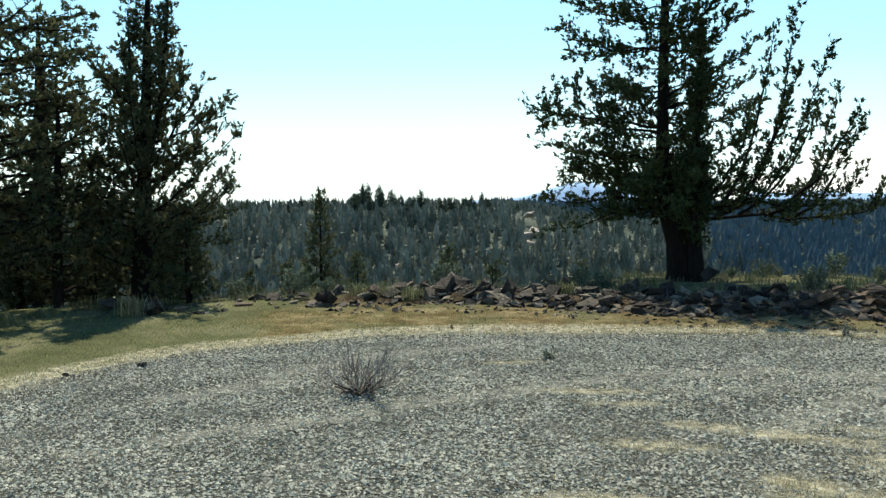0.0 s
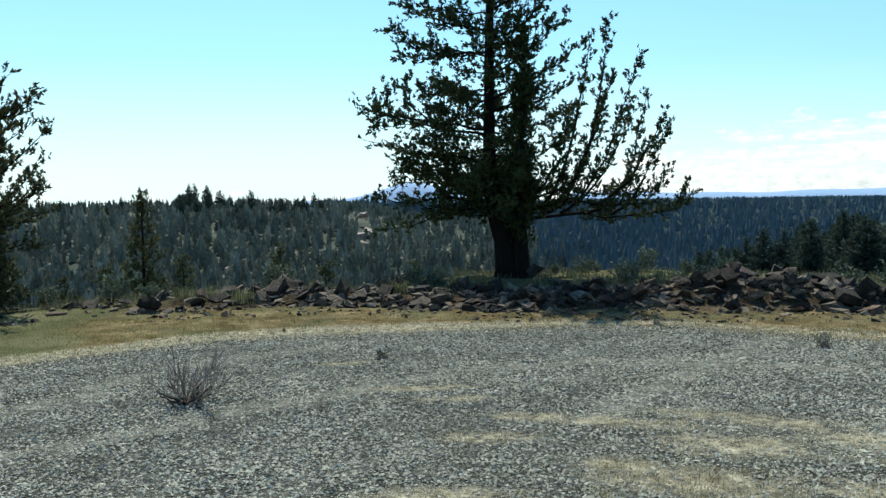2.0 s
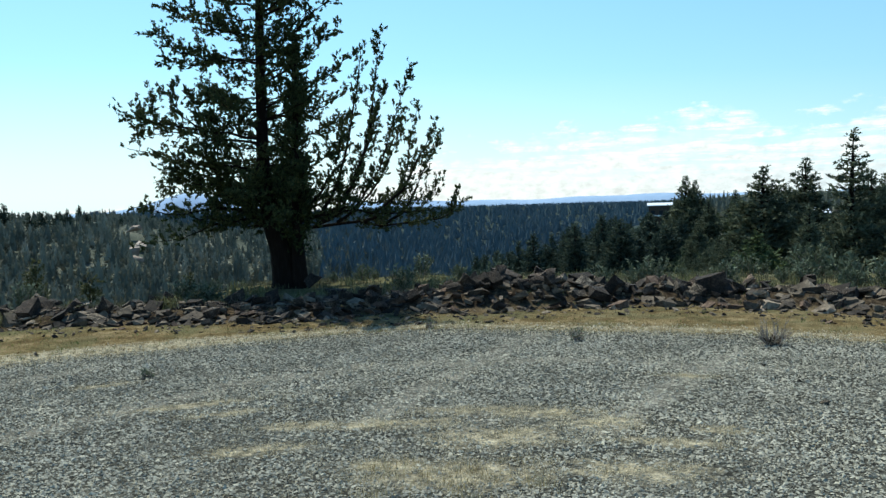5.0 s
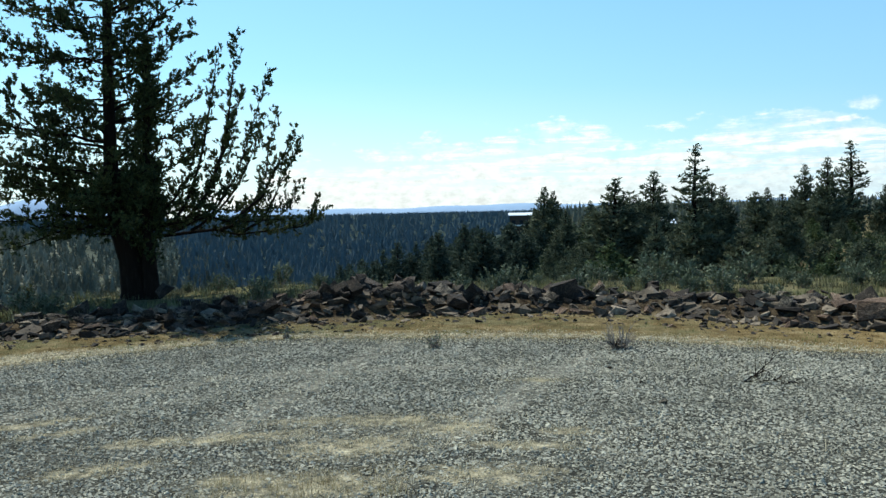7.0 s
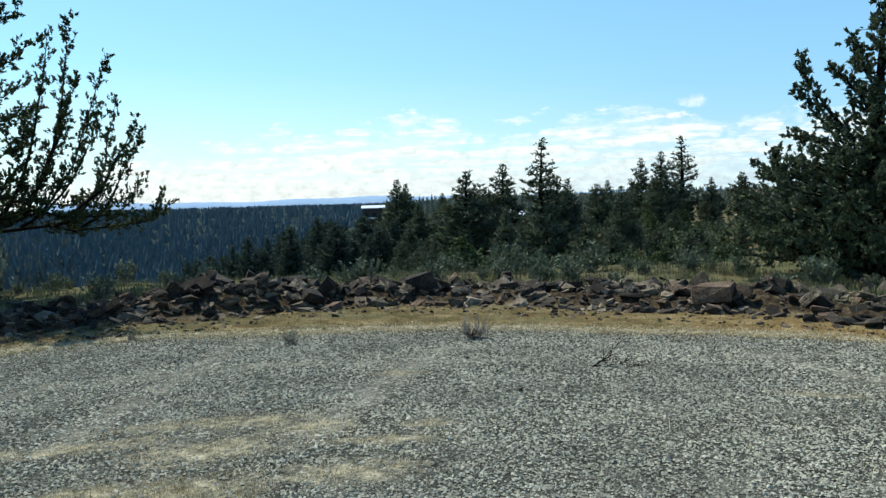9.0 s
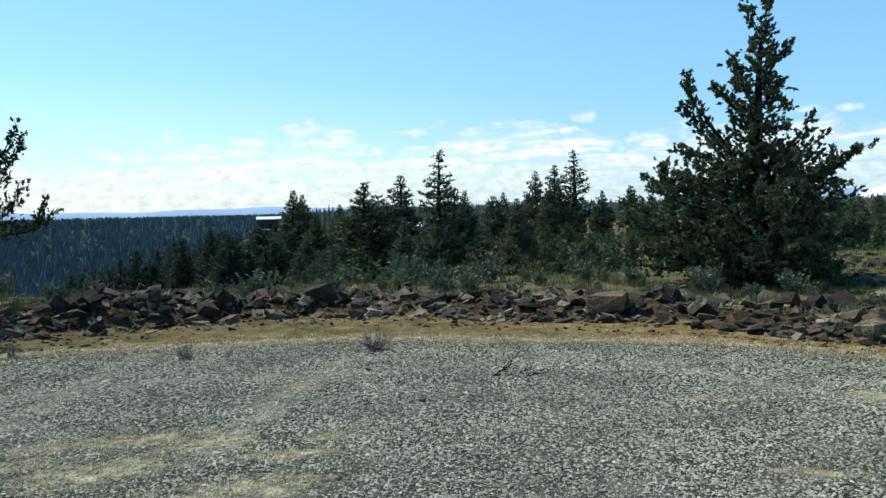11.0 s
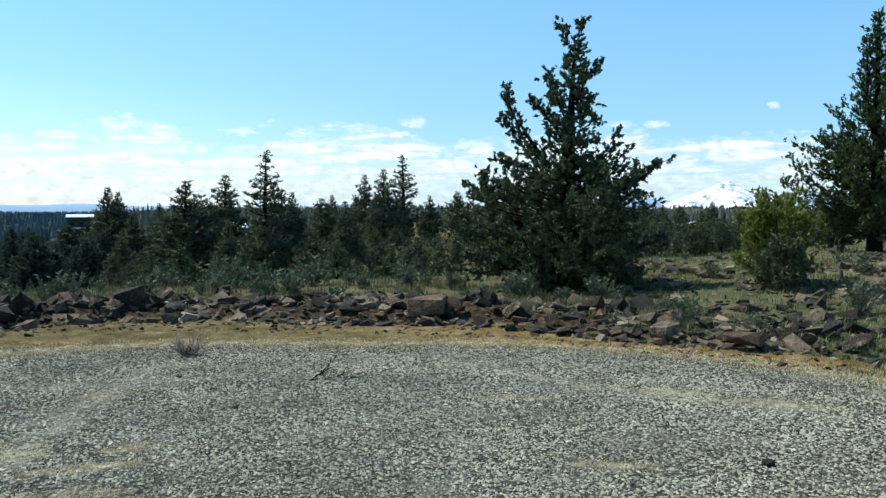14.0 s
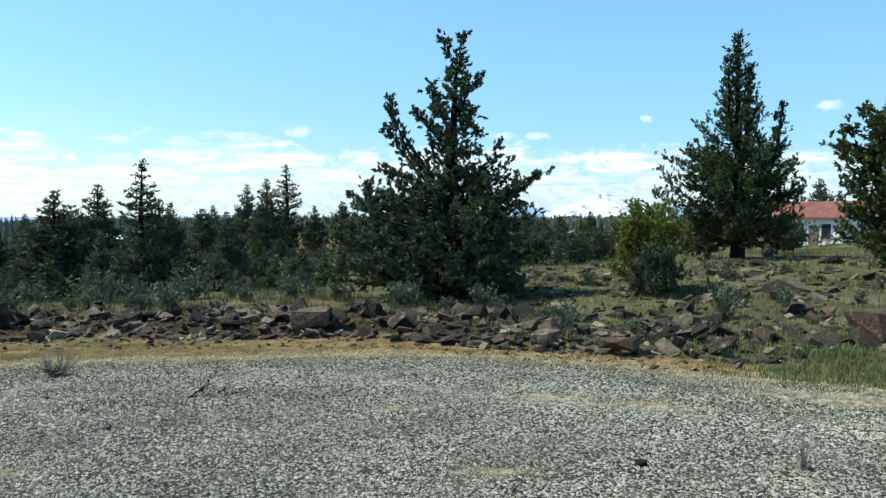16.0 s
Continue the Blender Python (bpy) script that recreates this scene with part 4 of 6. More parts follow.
def right_juniper():
    """The dense cone behind the rocks, with a forked top, a spike and a long arm."""
    rng = np.random.default_rng(21)
    t1 = np.array([(-0.1, 0, -0.15, 0.2), (-0.1, 0, 1.0, 0.16), (-0.06, 0, 2.4, 0.11), (-0.02, 0, 3.5, 0.055), (0.03, 0, 4.45, 0.02)])
    left = ([0.05, 0.3, 0.6, 1.35, 1.8, 2.2, 2.6, 3.4, 4.0, 4.4], [1.5, 2.25, 2.35, 2.0, 1.3, 0.95, 0.62, 0.42, 0.3, 0.12])
    right = ([0.05, 0.5, 1.3, 2.0, 2.8, 3.4, 4.0, 4.4], [1.2, 1.55, 1.5, 1.1, 0.75, 0.36, 0.25, 0.12])
    limbs = [(x, 0.48) for x in ring(rng, t1, 110, 0.15, 2.1, left, right, 0.25, 0.2, 0.05)] + [(x, 0.3) for x in ring(rng, t1, 54, 2.1, 4.3, left, right, 0.3, 0.22, 0.05)] + [(x, 0.36) for x in ring(rng, t1, 34, 0.08, 0.6, left, right, 0.06, 0.3, 0.0)]
    spikes = [[(0.0, 4.2), (-0.12, 4.55), (-0.24, 4.82)], [(0.02, 4.2), (0.1, 4.5), (0.17, 4.85)], [(0.0, 3.3), (0.25, 3.8), (0.47, 4.1)], [(0.0, 3.0), (0.2, 3.3), (0.33, 3.5)], [(-0.05, 2.9), (-0.35, 3.6), (-0.5, 4.0)], [(-0.1, 2.6), (-0.5, 3.2), (-0.76, 3.48)],
              [(-0.2, 1.8), (-0.6, 2.5), (-1.05, 3.1), (-1.22, 3.65)], [(-0.4, 2.0), (-0.9, 2.6), (-1.3, 3.15)], [(-0.2, 1.5), (-0.9, 2.2), (-1.38, 2.4)], [(-0.9, 1.1), (-1.5, 1.7), (-1.66, 2.15)], [(0.1, 1.2), (0.7, 1.7), (1.2, 2.05), (1.8, 2.4)], [(0.6, 1.6), (1.2, 2.0), (1.5, 2.3)], [(0.2, 1.9), (0.6, 2.4), (0.8, 2.85)], [(0.1, 1.5), (0.8, 1.8), (1.0, 2.1)]]
    limbs += [(x, 0.22) for x in with_depth(rng, spikes + spikes[:10], 0.14)]
    crowned(rng, "juniper_tree", turned(73.6, 15.6), [t1], limbs, "dense green juniper with a forked top behind the rocks", "tree", JUNIPER_DEEP, per_m=13, reach=0.4, up=0.3, step=0.08, puff=0.035, size=0.062, count=20, spread=1.0, slim=0.36)


def right_trees():
    rng = np.random.default_rng(31)
    t1 = np.array([(-0.06, 0, -0.1, 0.2), (-0.05, 0, 1.5, 0.15), (-0.08, 0, 3.2, 0.09), (-0.1, 0, 4.7, 0.045), (-0.12, 0, 5.95, 0.008)])
    t2 = np.array([(0.0, 0.2, 0.6, 0.1), (0.55, 0.25, 1.8, 0.08), (0.9, 0.3, 3.0, 0.05), (1.0, 0.3, 4.15, 0.01)])
    t3 = np.array([(0.0, -0.1, 2.2, 0.06), (-0.3, -0.1, 3.6, 0.04), (-0.36, -0.1, 5.3, 0.008)])
    t4 = np.array([(0.0, 0.1, 2.2, 0.06), (0.15, 0.1, 3.6, 0.04), (0.2, 0.1, 5.1, 0.008)])
    left = ([0.3, 0.7, 1.3, 1.9, 2.4, 3.35, 4.1, 5.0, 5.8], [1.3, 1.7, 1.9, 1.95, 1.7, 1.05, 0.6, 0.18, 0.02])
    right = ([0.3, 0.7, 1.3, 2.2, 3.0, 3.8, 5.0, 5.8], [1.1, 1.4, 1.6, 1.4, 0.9, 0.5, 0.16, 0.02])
    limbs = [(x, 0.52) for x in ring(rng, t1, 84, 0.4, 2.7, left, right, 0.35, 0.2)] + [(x, 0.3) for x in ring(rng, t1, 56, 2.7, 5.75, left, right, 0.6, 0.22)]
    for t, lo, hi in ((t2, 1.4, 4.0), (t3, 3.0, 5.2), (t4, 3.0, 5.0)):
        limbs += [(x, 0.2) for x in ring(rng, t, 30, lo, hi, ([lo, hi], [0.5, 0.06]), ([lo, hi], [0.55, 0.06]), 0.9)]
    crowned(rng, "juniper_tree", turned(92.4, 23.2), [t1, t2, t3, t4], limbs, "tall pointed juniper on the grassy slope", "tree", JUNIPER_GREY, per_m=12, reach=0.42, up=0.65, step=0.06, size=0.074, count=10, slim=0.33)
    t = np.array([(0, 0, -0.1, 0.22), (0.05, 0, 1.0, 0.17), (0.0, 0, 2.2, 0.09), (0.05, 0, 3.5, 0.015)])
    wide = ([0.1, 0.5, 1, 2, 2.6, 3.0, 3.4], [1.2, 1.7, 1.85, 1.95, 1.8, 1.3, 0.4])
    crowned(rng, "juniper_tree", turned(103.9, 17.5), [t], ring(rng, t, 130, 0.25, 3.1, wide, wide, 0.15, 0.12), "broad olive juniper beside the slope", "tree", JUNIPER_OLIVE, per_m=13, reach=0.42, step=0.07, size=0.09, count=11, puff=0.05, spread=1.0, slim=0.36)
    t = np.array([(0, 0, -0.05, 0.05), (0.02, 0, 0.4, 0.04), (0, 0, 1.2, 0.008)])
    wide = ([0.0, 0.3, 0.7, 1.0, 1.2], [0.4, 0.5, 0.55, 0.4, 0.2])
    crowned(rng, "green_shrub", turned(86.6, 15.0, size=1.2), [t], ring(rng, t, 70, 0.15, 1.15, wide, wide, 0.5), "yellow-green shrub on the rocky slope", "shrub", BRIGHT, per_m=20, reach=0.22, step=0.045, size=0.06, count=11, as_parts=False, up=0.6)
    wide = ([0.0, 0.3, 0.7, 1.0, 1.2], [0.5, 0.56, 0.5, 0.3, 0.1])
    crowned(rng, "young_juniper", turned(86.9, 14.4, size=0.72), [t], ring(rng, t, 70, 0.04, 1.1, wide, wide, 0.35), "dark little juniper in front of a brighter shrub", "shrub", JUNIPER_DEEP, per_m=20, reach=0.22, step=0.05, size=0.065, count=11, as_parts=False, up=0.4)
    for az, r, s in ((89.9, 24.0, 1.0), (94.6, 26.0, 0.9), (81.8, 27.0, 0.85), (79.2, 28.0, 0.9), (95.4, 38.0, 1.3), (83.4, 29, 0.9)):
        crowned(rng, "young_juniper", turned(az, r, size=s), [t], ring(rng, t, 40, 0.06, 1.1, wide, wide, 0.4), "dark young juniper in the grass of the slope", "tree", JUNIPER_DEEP, per_m=16, reach=0.25, step=0.07, size=0.09, count=8, as_parts=False)


main_juniper()
left_junipers()
rim_saplings()
right_juniper()
right_trees()


def slope_tree(rng, name, height, low, shape, whorls, label, leaf, droop, size, count, gaps=0.0):
    """A conifer of the middle distance: whorls of level boughs, each a fan of needle tufts."""
    t = np.array([(0, 0, -0.6, 0.022 * height), (0.01 * height, 0, height * 0.5, 0.014 * height), (0, 0, height, 0.01)])
    tree = holder(name, pose(0, 0, 0), label, "tree", "trees on the wooded slope")
    put("trunk", raw_mesh("trunk", *tubes([t], 6)), BARK, tree, smooth=True)
    lines, tp, td, ts = [], [], [], []
    boughs = int(whorls * 5 * (1 - gaps))
    for k in range(boughs):
        h = height * min(0.985, max(low, low + (0.985 - low) * (k + rng.uniform(-2, 3)) / boughs))
        reach = height * np.interp(h / height, *shape)
        fine = size * (0.5 + 0.5 * min(1.0, reach / (0.17 * height)))
        a = k * 2.39996 + rng.uniform(-0.6, 0.6)
        q = reach * rng.uniform(0.45, 1.2)
        out = np.array([math.cos(a), math.sin(a), 0])
        line = bend((0, 0, h - 0.3 * q), out * q + (0, 0, h + q * (rng.normal(0, 0.16) - droop)), 0.1, 5)
        lines.append(np.c_[line[::2], np.linspace(0.005 * height, 0.01, 3)])
        m = max(4, int(q / (size * 0.2)))
        u = rng.uniform(0.12, 1.0, m) ** 0.7
        p, d = along(line, u)
        side = np.array([-out[1], out[0], 0])
        p = p + side * (rng.normal(0, 0.24, m) * q * (1.15 - u * 0.7))[:, None] + rng.normal(0, fine * 0.42, (m, 3))
        tp.append(p)
        ts.append(np.full(m, fine))
        td.append(d * 0.6 + rng.normal(0, 0.5, (m, 3)) + (0, 0, 0.55))
    tagged(put("branchwork", raw_mesh("branchwork", *tubes(lines, 3)), BARK, tree), kind="stuff")
    p, d = np.concatenate(tp), np.concatenate(td)
    d /= np.linalg.norm(d, axis=1, keepdims=True) + 1e-9
    v, f = leaflets(rng, p, d, np.concatenate(ts) * rng.uniform(0.6, 1.3, len(p)), count, 0.7, 0.28, 0.6)
    tagged(put("crown", raw_mesh("crown", v, f), leaf, tree), kind="stuff")
    return tree


def slope_woods():
    rng = np.random.default_rng(77)
    protos = [
        slope_tree(rng, "ponderosa_pine", 10, 0.12, ([0.1, 0.25, 0.5, 0.75, 0.9, 1], [0.15, 0.17, 0.13, 0.075, 0.03, 0.004]), 26, "tall open pine on the wooded slope", PINE, -0.1, 0.36, 4, 0.3),
        slope_tree(rng, "ponderosa_pine", 9, 0.04, ([0.03, 0.2, 0.5, 0.75, 0.9, 1], [0.20, 0.24, 0.18, 0.10, 0.045, 0.006]), 27, "bushy dark pine on the wooded slope", PINE, -0.18, 0.36, 4),
        slope_tree(rng, "juniper_tree", 7, 0.02, ([0.0, 0.2, 0.5, 0.8, 0.93, 1], [0.22, 0.28, 0.23, 0.12, 0.05, 0.01]), 22, "rounded juniper on the wooded slope", PINE, -0.25, 0.33, 4),
        slope_tree(rng, "juniper_tree", 6, 0.02, ([0.0, 0.2, 0.5, 0.8, 0.93, 1], [0.26, 0.30, 0.20, 0.10, 0.04, 0.01]), 20, "grey-green juniper on the wooded slope", JUNIPER_GREY, -0.3, 0.32, 4),
        slope_tree(rng, "conifer_tree", 8, 0.03, ([0.03, 0.2, 0.5, 0.8, 0.93, 1], [0.15, 0.19, 0.15, 0.08, 0.035, 0.008]), 22, "dark pointed conifer on the canyon spur", PINE_DARK, -0.1, 0.42, 4),
        slope_tree(rng, "conifer_tree", 7, 0.02, ([0.02, 0.2, 0.5, 0.8, 0.93, 1], [0.20, 0.25, 0.21, 0.12, 0.05, 0.01]), 18, "bushy dark conifer on the canyon spur", PINE_DARK, -0.2, 0.44, 4),
        slope_tree(rng, "ponderosa_pine", 9, 0.12, ([0.1, 0.3, 0.6, 0.85, 1], [0.12, 0.2, 0.17, 0.1, 0.02]), 11, "far pine on the skyline of the ridge", PINE_DARK, 0.1, 1.0, 3),
    ]
    heights = (10, 9, 7, 6, 8, 7)
    # trees that stand out: bearing, distance, rise of the top in degrees, kind, relative width
    chosen = [(47.7, 80, 1.7, 1, 1.3), (50.2, 88, 2.1, 1, 1.0), (52.9, 68, 3.8, 0, 1.1), (54.6, 76, 1.0, 1, 0.9), (59.5, 118, 2.2, 1, 0.8), (62.1, 120, 3.6, 0, 1.1), (60.8, 112, 2.6, 1, 0.9), (42.9, 150, 1.2, 1, 1.1), (43.5, 156, 0.9, 1, 1.0), (45.0, 82, -2.9, 2, 1.0),
              (39.1, 94, -2.2, 5, 1.5), (40.5, 190, -1.15, 5, 1.2), (41.6, 200, -1.05, 5, 1.2), (41.6, 92, -2.0, 5, 1.2), (55.8, 70, -2.1, 2, 1.6), (58.2, 70, 0.4, 1, 1.0), (60.6, 70, -2.4, 2, 1.2), (63.0, 64, -2.4, 2, 1.5), (50.4, 102, -0.8, 1, 1.2), (35.2, 134, -2.8, 5, 1.1), (36.8, 134, -2.1, 4, 1.1),
              ]
    chosen += [(65.9, 150, 1.1, 2, 1.0), (64.0, 126, 0.8, 1, 1.0), (56.6, 118, 0.6, 2, 0.9), (46.0, 140, 0.2, 1, 1.1), (57.3, 136, 0.8, 1, 0.9), (43.9, 150, -0.3, 1, 1.1), (40.6, 116, -1.2, 5, 1.2), (38.0, 144, -1.5, 4, 1.3), (51.8, 70, -1.4, 1, 1.3), (64.7, 60, -2.8, 3, 1.3), (53.9, 74, 1.2, 1, 1.0), (48.9, 84, 0.6, 2, 1.0), (97.3, 98, 2.5, 2, 0.8), (98.4, 100, 1.7, 2, 0.8), (95.2, 58, 0.4, 2, 0.6)]
    spots = [(az, r, (1.6 + r * math.tan(radians(el)) - gz(*at(az, r).xy)) / heights[kind], kind, wide * 1.3) for az, r, el, kind, wide in chosen]
    while len(spots) < 256:
        az, r = (rng.uniform(24, 45), rng.uniform(75, 225)) if len(spots) % 2 else (rng.uniform(43, 76), rng.uniform(45, 170))
        z = gz(*at(az, r).xy)
        if az < 40 and r < 65:
            continue
        kind = int(rng.choice([1, 2, 2, 3])) if az > 43 else int(rng.choice([4, 4, 5]))
        size = rng.uniform(0.6, 1.25) if az < 43 else rng.uniform(0.25, 0.8)
        limit = (np.interp(az, [39.5, 40, 42.2, 42.6], [0, -1.0, -1.0, 0]) + np.interp(az, [25, 30, 35, 40, 46, 100], [-4.5, -3.2, -1.7, -0.6, -0.2, 0.15]) + (rng.uniform(-1.0, 0.1) if az < 42 else rng.uniform(-3.8, 0.1)))
        if (54.8 < az < 58.4 or 63.4 < az < 66.4) and r < 150:
            limit = min(limit, -2.3)
        if math.degrees(math.atan2(z + size * heights[kind] - 1.6, r)) > limit:
            size = (1.6 + r * math.tan(radians(limit)) - z) / heights[kind]
        if size < 0.2 or any((az - a) ** 2 * r * r / 3300 + (r - d) ** 2 < 6 for a, d, *_ in spots):
            continue
        spots.append((az, r, size, kind, rng.uniform(1.0, 1.35) if az < 43 else rng.uniform(1.1, 1.6)))
    for k in range(30):
        az, r = 66.5 + 0.8 * k + rng.uniform(-0.6, 0.6), rng.uniform(80, 150)
        kind = int(rng.choice([2, 3, 1]))
        top = 1.6 + r * math.tan(radians(np.interp(az, [66, 74, 80, 90], [0.2, 0.25, 0.35, 0.1]) + rng.uniform(-0.9, 0.3)))
        spots.append((az, r, max(0.3, (top - gz(*at(az, r).xy)) / heights[kind]), kind, 1.4))
    for k in range(26):
        az, r = rng.uniform(76.5, 87), rng.uniform(36, 70)
        kind = int(rng.choice([2, 3]))
        top = 1.6 + r * math.tan(radians(rng.uniform(-1.6, -0.1)))
        spots.append((az, r, max(0.2, (top - gz(*at(az, r).xy)) / heights[kind]), kind, 1.3))
    for az, r, size, kind, wide in spots:
        copy_thing(protos[kind], turned(az, r, spin=rng.uniform(0, 360), sink=0.1) @ Matrix.Diagonal((size * wide, size * wide * rng.uniform(0.85, 1.15), size, 1)))
    for middle, n, grown in ((-5.6, 10, 1.55), (-1.4, 8, 1.5), (1.4, 6, 1.3), (-13.5, 6, 0.9), (6.0, 5, 0.8), (-19, 5, 0.9), (-9.5, 4, 0.8)):
        for _ in range(n):
            copy_thing(protos[6], tagged_spot(middle + float(rng.normal(0, 1.3)), rng.uniform(500, 570), rng) @ Matrix.Diagonal((*([grown * rng.uniform(0.75, 1.15)] * 2), grown * rng.uniform(0.6, 1.15), 1)))
    for ob in protos:
        for o in (*ob.children, ob):
            bpy.data.objects.remove(o)


def tagged_spot(az, r, rng):
    return turned(az, r, spin=float(rng.uniform(0, 360)), sink=0.2)


slope_woods()


def thicket(name, seed, n, az0, az1, near, far, power, height, stout, tiers, arms, material, label, category, cap=None, skip=None, leafy=1.0, core=True):
    """Many ragged little conifers or bushes in one object."""
    rng = np.random.default_rng(seed)
    az = rng.uniform(az0, az1, n)
    r = near * (far / near) ** (rng.uniform(0, 1, n) ** power)
    keep = np.ones(n, bool) if skip is None else ~skip(az, r)
    az, r = az[keep], r[keep]
    n = len(az)
    x, y = r * np.sin(np.radians(az)), r * np.cos(np.radians(az))
    z = ground_z(x, y)
    h = height(rng, az, r)
    if cap is not None:
        h = np.minimum(h, (1.6 + r * np.tan(np.radians(cap(rng, az, r))) - z).clip(0.5, 16))
    wide = h * rng.uniform(stout[0], stout[1], n)
    k = tiers * arms
    u = rng.uniform(0, 1, (n, k)) ** 1.25
    turn = rng.uniform(0, 6.283, (n, k))
    out = wide[:, None] * (1 - u) ** 0.75 * rng.uniform(0.25, 1.0, (n, k))
    p = np.stack([x[:, None] + out * np.cos(turn), y[:, None] + out * np.sin(turn), z[:, None] + h[:, None] * (0.04 + 0.86 * u)], -1).reshape(-1, 3)
    d = np.stack([np.cos(turn) * 0.6, np.sin(turn) * 0.6, 0.35 + 0.9 * u], -1).reshape(-1, 3)
    size = (h[:, None] * (0.34 - 0.2 * u) * rng.uniform(0.7, 1.2, (n, k))).ravel() * leafy
    v, f = leaflets(rng, p, d / np.linalg.norm(d, axis=1, keepdims=True), size, 1, 0.3, 0.34, 0.1)
    tone = rng.uniform(0, 1, n) ** 1.2
    tones = np.repeat(tone, k * 3)
    if core:
        a = np.arange(5) * 1.2566 + rng.uniform(0, 6.28, (n, 1))
        q = wide[:, None] * rng.uniform(0.45, 0.85, (n, 5))
        ring = np.stack([x[:, None] + q * np.cos(a), y[:, None] + q * np.sin(a), z[:, None] + h[:, None] * rng.uniform(0.0, 0.16, (n, 5))], -1)
        top = np.stack([x, y, z + h * 0.98], 1)
        cone = np.stack([ring, np.roll(ring, -1, 1), np.repeat(top[:, None], 5, 1)], 2).reshape(-1, 3)
        f = np.concatenate([f, len(v) + np.arange(len(cone)).reshape(-1, 3)])
        v = np.concatenate([v, cone])
        tones = np.concatenate([tones, np.repeat(tone, 15)])
    me = raw_mesh(name, v, f)
    me.attributes.new("tone", "FLOAT", "POINT").data.foreach_set("value", tones.astype(np.float32))
    tagged(put(name, me, material), label, category, kind="stuff")


def ridge_heights(rng, az, r):
    return np.where(r > 470, rng.normal(5.2, 0.9, len(az)).clip(3, 7.5), rng.gamma(9, 0.75, len(az)).clip(2.5, 12))


thicket("far_woods", 3, 8600, -36, 22, 180, 680, 0.6, ridge_heights, (0.2, 0.36), 4, 6, WOODS_HAZED, "dense dark conifer forest covering the far canyon side", "forest", skip=lambda az, r: (np.abs(az - 6.15) < 0.4) & (r > 360) & (r < 470) | (np.abs(az - 2.8) < 0.5) & (r > 250) & (r < 300))
thicket("ridge_woods", 6, 19000, 3, 50, 400, 1700, 0.9, lambda rng, az, r: rng.gamma(9, 0.75, len(az)).clip(3, 12), (0.26, 0.42), 2, 3, WOODS_HAZE_BLUE, "hazy blue-green conifer forest filling the upper canyon", "forest",
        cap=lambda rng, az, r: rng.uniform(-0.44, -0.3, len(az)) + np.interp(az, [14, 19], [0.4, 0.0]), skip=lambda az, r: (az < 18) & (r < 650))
thicket("plateau_woods", 7, 5200, 42, 112, 190, 1000, 0.9, lambda rng, az, r: rng.gamma(9, 0.7, len(az)).clip(2, 12), (0.2, 0.36), 3, 4, WOODS_HAZED, "dark conifers scattered over the plateau", "forest",
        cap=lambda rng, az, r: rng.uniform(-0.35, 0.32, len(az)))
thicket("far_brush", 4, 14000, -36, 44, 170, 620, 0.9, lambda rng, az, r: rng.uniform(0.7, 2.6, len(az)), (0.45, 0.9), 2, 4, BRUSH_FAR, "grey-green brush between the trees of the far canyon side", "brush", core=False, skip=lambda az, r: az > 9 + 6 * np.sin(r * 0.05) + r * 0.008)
thicket("slope_brush", 5, 5000, 26, 104, 85, 210, 0.9, lambda rng, az, r: rng.uniform(0.3, 1.0, len(az)) * np.interp(r, [24, 60, 200], [0.8, 1.8, 3.2]), (0.4, 0.8), 3, 6, BRUSH, "grey-green brush and young junipers on the wooded slope", "brush", core=False,
        cap=lambda rng, az, r: np.interp(az, [27, 33, 40, 46, 56, 68, 75, 100], [-4.9, -3.8, -2.0, -1.6, -2.0, -2.0, -1.2, -0.5]) + 0 * r)


def near_brush():
    """Leafy brush on the nearer part of the slope."""
    rng = np.random.default_rng(23)
    n = 900
    az, r = rng.uniform(24, 98, n), 20 * (90 / 20) ** rng.uniform(0, 1, n)
    keep = ~((az > 84) & (r < 60) | (az > 76) & (r < 30))
    az, r = az[keep], r[keep]
    n = len(az)
    x, y = r * np.sin(np.radians(az)), r * np.cos(np.radians(az))
    h = rng.uniform(0.3, 1.0, n) * np.interp(r, [20, 40, 90], [0.5, 1.2, 2.2])
    k = 26
    q = rng.normal(0, 1, (n, k, 3))
    q /= np.linalg.norm(q, axis=2, keepdims=True)
    p = np.stack([x, y, ground_z(x, y) + h * 0.42], 1)[:, None] + q * np.stack([h * 0.55, h * 0.55, h * 0.42], 1)[:, None] * rng.uniform(0.5, 1.0, (n, k, 1))
    v, f = leaflets(rng, p.reshape(-1, 3), q.reshape(-1, 3) * 0.6 + (0, 0, 0.5), np.repeat(h * 0.2, k), 4, 0.6, 0.24, 1.0)
    me = raw_mesh("near_brush", v, f)
    me.attributes.new("tone", "FLOAT", "POINT").data.foreach_set("value", np.repeat(rng.uniform(0, 1, n), k * 12).astype(np.float32))
    tagged(put("near_brush", me, BRUSH), "grey-green brush below the rim", "brush", kind="stuff")


near_brush()


